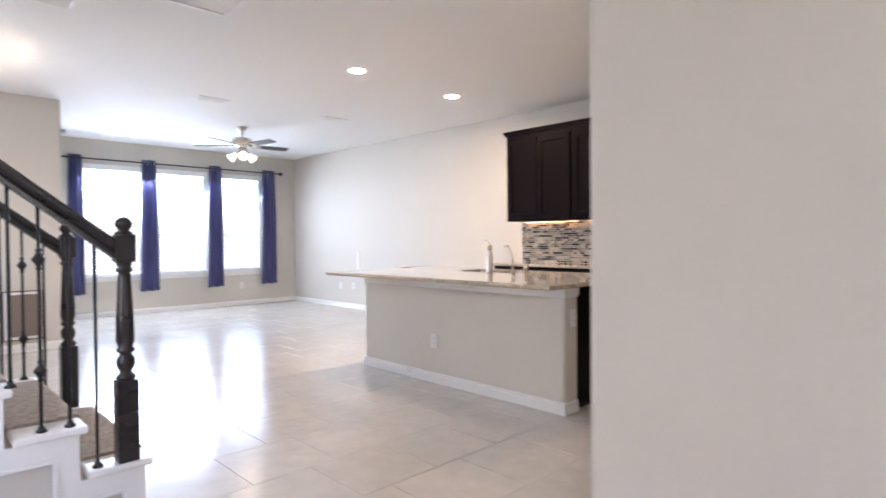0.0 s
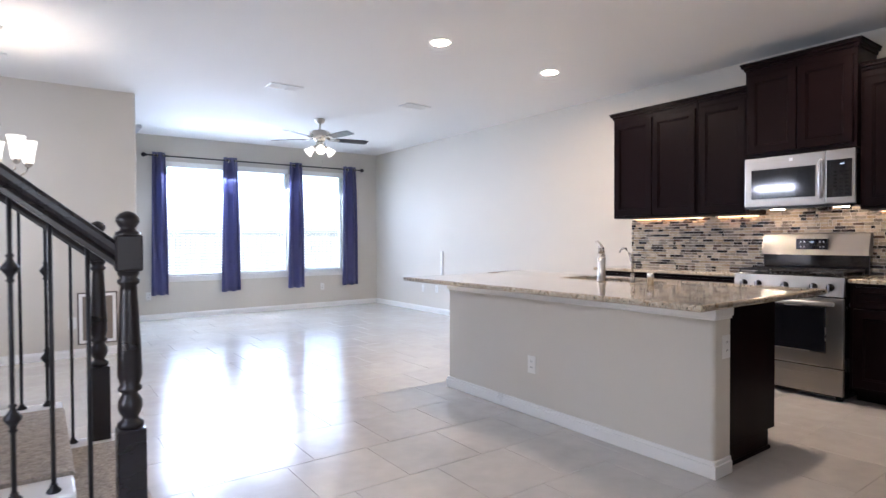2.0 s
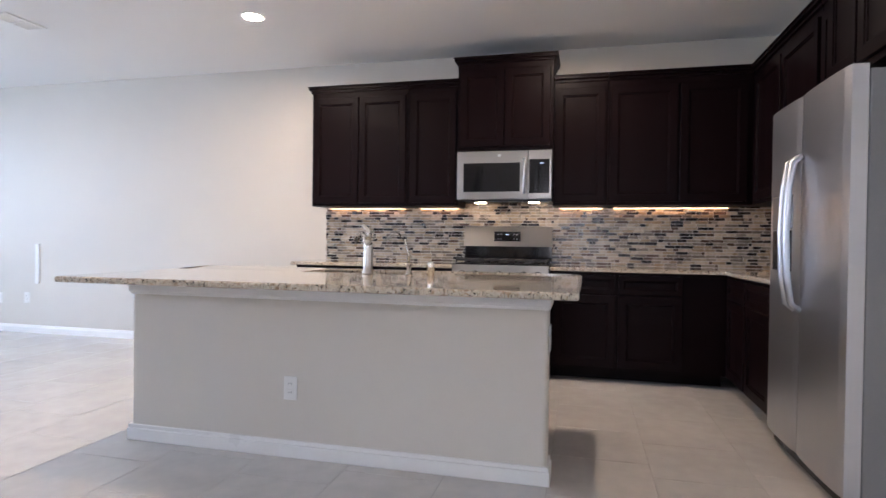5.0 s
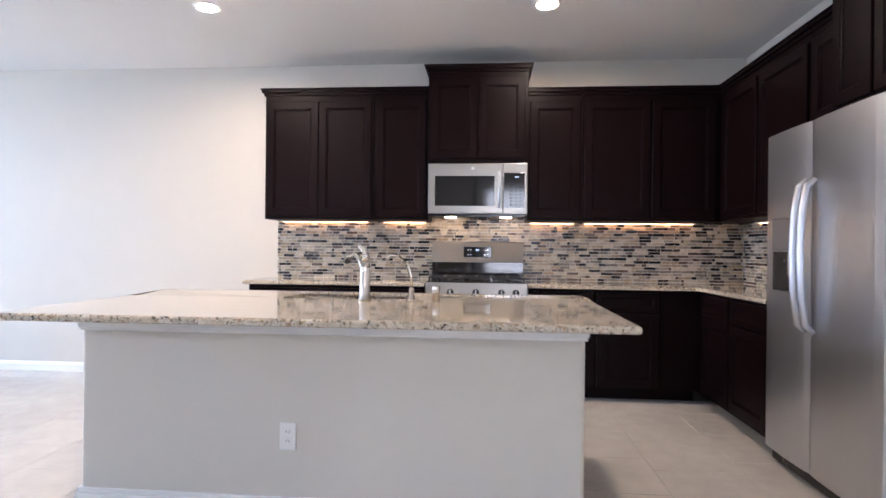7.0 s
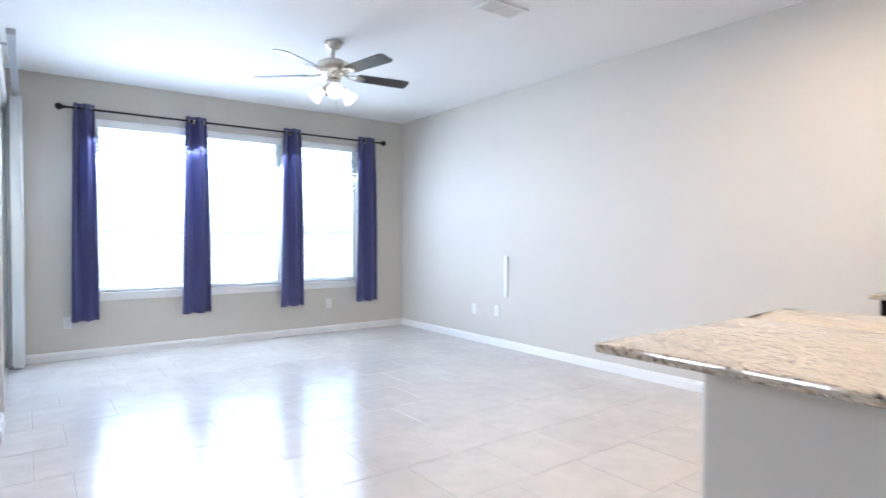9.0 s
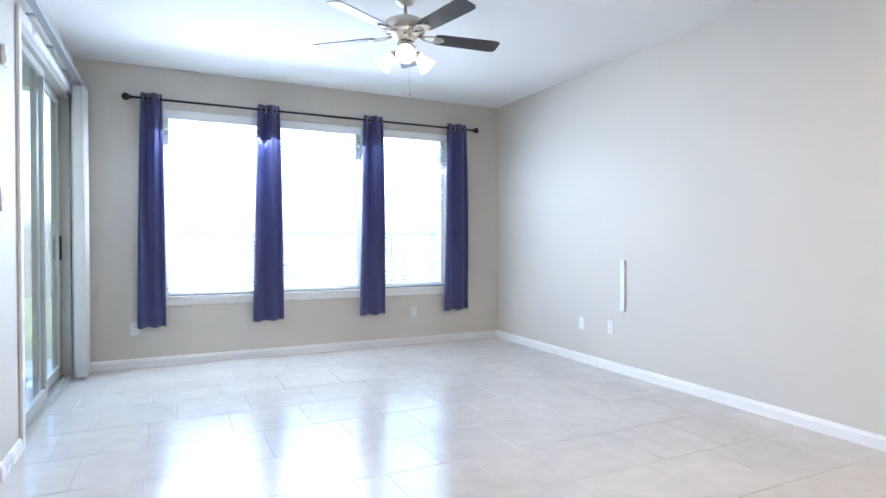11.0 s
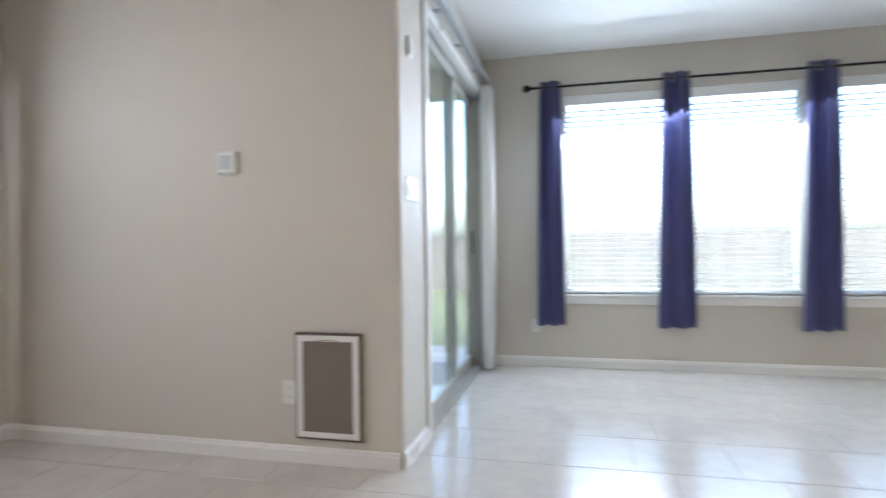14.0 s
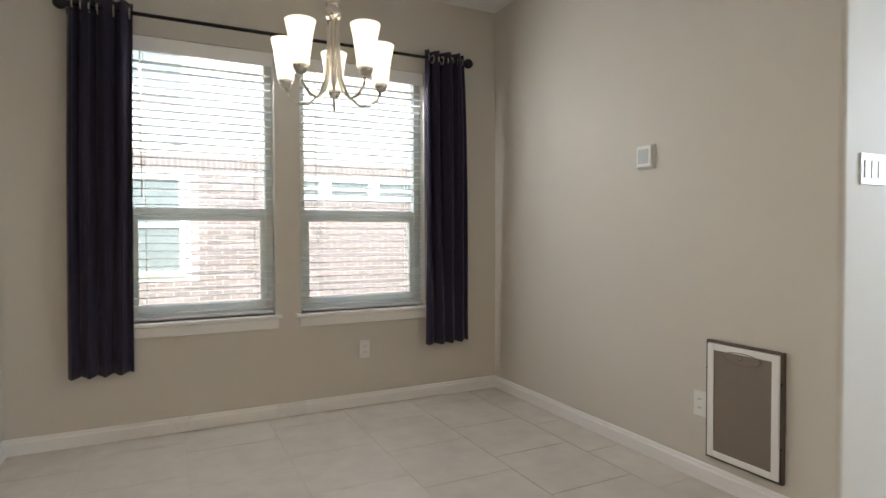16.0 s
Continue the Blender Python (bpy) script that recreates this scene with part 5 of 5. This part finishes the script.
# ---------- wall plates and small fixtures ----------
def plate(axis, face, sgn, u, z, kind, label, w=0.072, h=0.118):
    def F(a, b, d0, d1, z0, z1):
        f = sorted((face + sgn * d0, face + sgn * d1))
        return (*f, a, b, z0, z1) if axis == "x" else (a, b, *f, z0, z1)
    at = (face, u, z) if axis == "x" else (u, face, z)
    o = thing("outlet" if kind == "outlet" else "light_switch" if kind == "switch" else "wall_plate", at, label, "outlet" if kind == "outlet" else "switch" if kind == "switch" else "wall plate")
    part("cover_plate", B(F(u - w / 2, u + w / 2, 0.0005, 0.007, z - h / 2, z + h / 2), bevel=0.003), PLASTIC, o)
    if kind == "outlet":
        for s in (-1, 1):
            r = part("receptacle", B(F(u - 0.017, u + 0.017, 0.007, 0.0085, z + s * 0.02 - 0.013, z + s * 0.02 + 0.013), bevel=0.001), PLASTIC, o)
            for q in (-0.006, 0.006):
                part("slot", B(F(u + q - 0.0012, u + q + 0.0012, 0.0085, 0.009, z + s * 0.02 - 0.004, z + s * 0.02 + 0.006)), SLOT, r)
    elif kind == "switch":
        for q in (-0.046, 0.0, 0.046):
            part("rocker", B(F(u + q - 0.0165, u + q + 0.0165, 0.007, 0.011, z - 0.033, z + 0.033), bevel=0.002), PLASTIC, o)
    return o


plate("x", IX, -1, 3.885, 0.343, "outlet", "white duplex outlet on the island half wall")
plate("y", IY0, -1, 4.095, 0.64, "outlet", "white duplex outlet on the end of the island half wall")
plate("y", YW, -1, 2.652, 0.358, "outlet", "white duplex outlet under the window")
plate("y", YW, -1, 5.40, 0.363, "outlet", "white duplex outlet under the window")
plate("x", XK, -1, 8.928, 0.375, "blank", "blank white wall plate low on the wall")
plate("x", XK, -1, 8.54, 0.388, "outlet", "white cable and power outlet low on the wall")
plate("x", XD, 1, 6.988, 0.375, "outlet", "white duplex outlet under the dining windows")
plate("y", YP, -1, 1.60, 0.35, "outlet", "white duplex outlet beside the pet door")
plate("x", XS, 1, 8.185, 1.368, "switch", "white triple light switch beside the patio door", 0.165)


cv = thing("cable_cover", (XK, 8.385, 0.77), "slim painted cable cover on the living room wall", "cable cover")
part("cover", B((XK - 0.018, XK - 0.001, 8.36, 8.41, 0.55, 0.991), bevel=0.003), TRIM, cv)
ms = thing("motion_sensor", (XS, 8.17, 2.085), "small white wall sensor above the switches", "sensor")
part("housing", B((XS + 0.001, XS + 0.018, 8.135, 8.205, 2.033, 2.138), bevel=0.008), PLASTIC, ms)
part("lens", B((XS + 0.018, XS + 0.022, 8.147, 8.193, 2.048, 2.088), bevel=0.002), TRIM, ms)
th = thing("thermostat", (1.27, YP, 1.52), "white digital thermostat with grey screen", "thermostat")
part("backplate", B((1.216, 1.326, YP - 0.008, YP - 0.001, 1.455, 1.58), bevel=0.006), PLASTIC, th)
part("body", B((1.220, 1.318, YP - 0.024, YP - 0.008, 1.465, 1.575), bevel=0.006), PLASTIC, th)
part("screen", B((1.234, 1.302, YP - 0.026, YP - 0.024, 1.485, 1.558)), SCREEN, th)

# ---------- pet door ----------
pd = thing("pet_door", (1.845, YP, 0.13), "wall-mounted taupe and white pet door with closing panel", "pet door")
PX0, PX1, PZ0, PZ1 = 1.643, 1.997, 0.125, 0.656
part("outer_frame", B((PX0, PX0 + 0.016, YP - 0.022, YP - 0.001, PZ0, PZ1), (PX1 - 0.016, PX1, YP - 0.022, YP - 0.001, PZ0, PZ1), (PX0 + 0.016, PX1 - 0.016, YP - 0.022, YP - 0.001, PZ0, PZ0 + 0.016), (PX0 + 0.016, PX1 - 0.016, YP - 0.022, YP - 0.001, PZ1 - 0.016, PZ1), bevel=0.004), DARKTAUPE, pd)
a, b, c, d = PX0 + 0.0125, PX1 - 0.0125, PZ0 + 0.0125, PZ1 - 0.0125
part("inner_frame", B((a, a + 0.032, YP - 0.030, YP - 0.001, c, d), (b - 0.032, b, YP - 0.030, YP - 0.001, c, d), (a + 0.032, b - 0.032, YP - 0.030, YP - 0.001, c, c + 0.029), (a + 0.032, b - 0.032, YP - 0.030, YP - 0.001, d - 0.029, d), bevel=0.003), TRIM, pd, "white inner frame")
pn = part("closing_panel", B((a + 0.030, b - 0.030, YP - 0.0275, YP - 0.002, c + 0.027, d - 0.027), bevel=0.002), TAUPE, pd, "taupe slide-in panel")
bm = bmesh.new()
lathe(bm, [(0.0, 0), (0.006, 0), (0.007, 0.006), (0.0, 0.010)], (1.82, YP - 0.0285, d - 0.045), 12, Matrix.Rotation(math.pi / 2, 3, "X"))
part("knob", bm, NICKEL, pn)
bm = bmesh.new()
pts = [(1.82 + 0.085 * math.cos(t), YP - 0.0292, d - 0.045 + 0.024 * math.sin(t)) for t in (2 * math.pi * i / 28 for i in range(29))]
sweep(bm, pts, 0.0022, 6)
part("grip_ridge", bm, TAUPE, pn)
for x in (PX0 + 0.007, PX1 - 0.007):
    for z in (0.27, 0.53):
        bm = bmesh.new()
        lathe(bm, [(0.0, 0), (0.005, 0), (0.004, 0.003), (0.0, 0.003)], (x, YP - 0.022, z), 10, Matrix.Rotation(math.pi / 2, 3, "X"))
        part("screw", bm, BLACK, pd)

# ---------- outdoors ----------
solid("patio", B((-0.19, XS - T - 0.001, YP + T + 0.001, 11.6, -0.2, -0.05), bevel=0.01), CONCRETE, "pale concrete patio slab outside the sliding door", "patio", "structure")
bm = B((-0.3, XS - T, 10.65, 10.85, 2.5, 2.75), (-0.3, -0.1, 10.65, 10.85, -0.05, 2.5))
solid("patio_cover_beam", bm, SIDING, "pale beam and post of the covered patio", "patio post")
solid("patio_cover", B((-0.4, XS - T - 0.002, YP + T + 0.002, 10.9, 2.75, 2.85)), SIDING, "pale underside of the patio roof", "patio roof", "structure")


def fence_run(x0, x1, y0, y1, n, label):
    f = thing("fence", ((x0 + x1) / 2, (y0 + y1) / 2, -0.13), label, "fence")
    d = Vector((x1 - x0, y1 - y0, 0))
    L = d.length
    d.normalize()
    nrm = Vector((-d.y, d.x, 0))
    w = L / n
    bm = B((-w / 2 + 0.007, w / 2 - 0.007, -0.009, 0.009, 0, 1.45))
    me = mesh_of("picket", bm, FENCE)
    ang = math.atan2(d.y, d.x)
    rg_ = random.Random(n)
    for k in range(n):
        p = Vector((x0, y0, -0.13)) + d * (w * (k + 0.5))
        o = new("picket", me)
        o.parent = f
        o.matrix_parent_inverse = Matrix.Translation(-Vector(f.location))
        o.matrix_basis = Matrix.Translation((p.x, p.y, p.z + rg_.uniform(-0.015, 0.015))) @ Matrix.Rotation(ang, 4, "Z")
    for z in (0.25, 0.85, 1.27):
        bm = B((0, L, 0.012, 0.05, z, z + 0.09))
        bm.transform(Matrix.Translation((x0, y0, -0.13)) @ Matrix.Rotation(ang, 4, "Z"))
        part("fence_rail", bm, FENCE, f)


fence_run(-8, 14, 20.0, 20.0, 150, "weathered wooden privacy fence across the back lawn")
fence_run(-7.6, -7.6, 12.5, 20.0, 50, "weathered wooden privacy fence beside the lawn")


def tree(x, y, h, seed):
    rg_ = random.Random(seed)
    t = thing("tree", (x, y, -0.13), "broad leafy garden tree beyond the fence", "tree", "trees")
    bm = bmesh.new()
    top = Vector((x + 0.2, y, h * 0.62))
    sweep(bm, [(x, y, -0.13), (x + 0.05, y, h * 0.3), top], [0.16, 0.12, 0.05], 8)
    tips = []
    for k in range(9):
        a = 2 * math.pi * k / 9 + rg_.uniform(-0.3, 0.3)
        b = Vector((x, y, h * rg_.uniform(0.3, 0.55)))
        e = b + Vector((math.cos(a), math.sin(a), rg_.uniform(0.5, 1.2))) * h * 0.24
        sweep(bm, [b, (b + e) / 2 + Vector((0, 0, 0.1)), e], [0.05, 0.035, 0.012], 6)
        tips += [e, (b + e) / 2]
    part("trunk", bm, BARK, t)
    verts, faces = [], []
    for k in range(2600):
        c = rg_.choice(tips) + Vector((rg_.gauss(0, 0.42), rg_.gauss(0, 0.42), rg_.gauss(0.15, 0.38)))
        n1 = Vector((rg_.gauss(0, 1), rg_.gauss(0, 1), rg_.gauss(0, 1))).normalized()
        n2 = n1.orthogonal().normalized()
        s = rg_.uniform(0.05, 0.11)
        i = len(verts)
        verts += [c + n1 * s, c + n2 * s * 0.5, c - n1 * s, c - n2 * s * 0.5]
        faces.append((i, i + 1, i + 2, i + 3))
    me = bpy.data.meshes.new("crown")
    me.from_pydata(verts, [], faces)
    me.materials.append(LEAF)
    o = new("crown", me)
    o.parent = t
    o.matrix_parent_inverse = Matrix.Translation(-Vector(t.location))


tree(-5.2, 17.0, 5.0, 5)

# neighbour's brick house seen through the dining windows
NX = -5.6
nh = thing("neighbour_house", (NX - 3, 7, -0.13), "neighbour's brick house with pale upper siding", "house")
part("mortar_wall", B((NX - 0.25, NX - 0.012, 0, 14.5, -0.13, 2.30)), MORTAR, nh)
part("upper_wall", B((NX - 0.25, NX - 0.02, 0, 14.5, 2.31, 5.8)), SIDING, nh)
for k in range(19):
    part("siding_board", B((NX - 0.02, NX - 0.004 , 0, 14.5, 2.32 + 0.18 * k, 2.32 + 0.18 * k + 0.172)), SIDING, nh)
bm = bmesh.new()
prism(bm, [(NX + 0.35, 5.75), (NX + 0.35, 5.85), (NX - 4.2, 8.2), (NX - 4.2, 8.1)], "y", -0.4, 15)
part("roof", bm, ROOF, nh)
NWIN = [(5.2, 6.1, 0.55, 2.0), (7.40, 8.13, 1.70, 2.06), (8.18, 8.95, 1.70, 2.06), (9.0, 9.75, 1.70, 2.06), (5.2, 6.15, 3.11, 4.4)]
for y0, y1, z0, z1 in NWIN:
    w = part("window", B((NX - 0.02, NX + 0.03, y0, y0 + 0.07, z0, z1), (NX - 0.02, NX + 0.03, y1 - 0.07, y1, z0, z1), (NX - 0.02, NX + 0.03, y0 + 0.07, y1 - 0.07, z0, z0 + 0.07), (NX - 0.02, NX + 0.03, y0 + 0.07, y1 - 0.07, z1 - 0.07, z1), (NX - 0.02, NX + 0.02, y0 + 0.07, y1 - 0.07, (z0 + z1) / 2 - 0.03, (z0 + z1) / 2 + 0.03), bevel=0.004), TRIM, nh)
    part("pane", B((NX - 0.01, NX - 0.002, y0 + 0.07, y1 - 0.07, z0 + 0.07, z1 - 0.07)), material("far_glass", (0.17, 0.19, 0.19), 0.3, coat=0.1), w)
part("gable_vent", B((NX - 0.004, NX + 0.02, 5.91, 6.06, 2.44, 2.59), bevel=0.004), DUCT, nh)

# ---------- brick courses ----------
BL, BH, J = 0.205, 0.060, 0.015
def brick_mesh(name, L, Hh):
    return mesh_of(name, B((-0.05, 0.0, -L / 2, L / 2, -Hh / 2, Hh / 2), bevel=0.003, seg=1), BRICK)
me_b = brick_mesh("brick", BL, BH)
rest = []
count = 0
rows = int(2.06 / (BH + J))
for r in range(rows):
    z = 0.02 + (r + 0.5) * (BH + J)
    y = 4.4 + (0.5 * (BL + J) if r % 2 else 0)
    while y < 11.4:
        if not any(a - BL / 2 - 0.01 < y < b + BL / 2 + 0.01 and c - 0.05 < z < d + 0.05 for a, b, c, d in NWIN):
            if count < 300 and 5.9 < y < 8.2 and 0.2 < z:
                o = new("brick", me_b)
                o.parent = nh
                o.matrix_parent_inverse = Matrix.Translation(-Vector(nh.location))
                o.location = (NX + random.uniform(-0.002, 0.002), y, z)
                count += 1
            else:
                rest.append((y, z))
        y += BL + J
y = 4.4
while y < 11.4:
    rest.append((y, None))
    y += BH + J
bm = bmesh.new()
for y, z in rest:
    if z is None:
        box(bm, NX - 0.05, NX + 0.004, y - BH / 2, y + BH / 2, 2.085, 2.085 + BL)
    else:
        box(bm, NX - 0.05, NX, y - BL / 2, y + BL / 2, z - BH / 2, z + BH / 2)
tagged(part("brick_courses", bm, BRICK, nh), kind="stuff")

# ---------- floor tiles ----------
PT, G = 0.466, 0.0034
def tile_mesh(w, d):
    return mesh_of("tile", B((-w / 2, w / 2, -d / 2, d / 2, -0.003, 0.0), bevel=0.0012, seg=1), TILE)
shared = {}
extra = bmesh.new()
made = 0
j0 = int((-0.8 - 4.03) / PT) - 1
for j in range(j0, 16):
    ya, yb = max(4.03 + j * PT, -0.8), min(4.03 + (j + 1) * PT, YW)
    if yb - ya < 0.02:
        continue
    off = 2.045 + (0 if j % 2 == 0 else PT * 0.66)
    i0 = int((XD - off) / PT) - 1
    for i in range(i0, 12):
        xa, xb = max(off + i * PT, XD), min(off + (i + 1) * PT, XK)
        xm = (xa + xb) / 2
        if xb - xa < 0.02:
            continue
        if ya > YP and xm < XS:
            if xb < XS:
                continue
        w, d = round(xb - xa - G, 4), round(yb - ya - G, 4)
        near = made < 300 and xm > 0.9 and 0.6 < ya and not (xm > 6.1 and ya < 4.9)
        if near:
            if (w, d) not in shared:
                shared[(w, d)] = tile_mesh(w, d)
            o = new("tile", shared[(w, d)])
            o.parent = floor
            o.location = (xm, (ya + yb) / 2, random.uniform(-0.0006, 0.0))
            o.rotation_euler = (random.uniform(-0.0006, 0.0006), random.uniform(-0.0006, 0.0006), 0)
            made += 1
        else:
            box(extra, xa + G / 2, xb - G / 2, ya + G / 2, yb - G / 2, -0.003, -0.0003)
e = new("outer_tiles", mesh_of("outer_tiles", extra, TILE))
e.parent = floor
tagged(e, "beige porcelain floor tiles", kind="stuff")
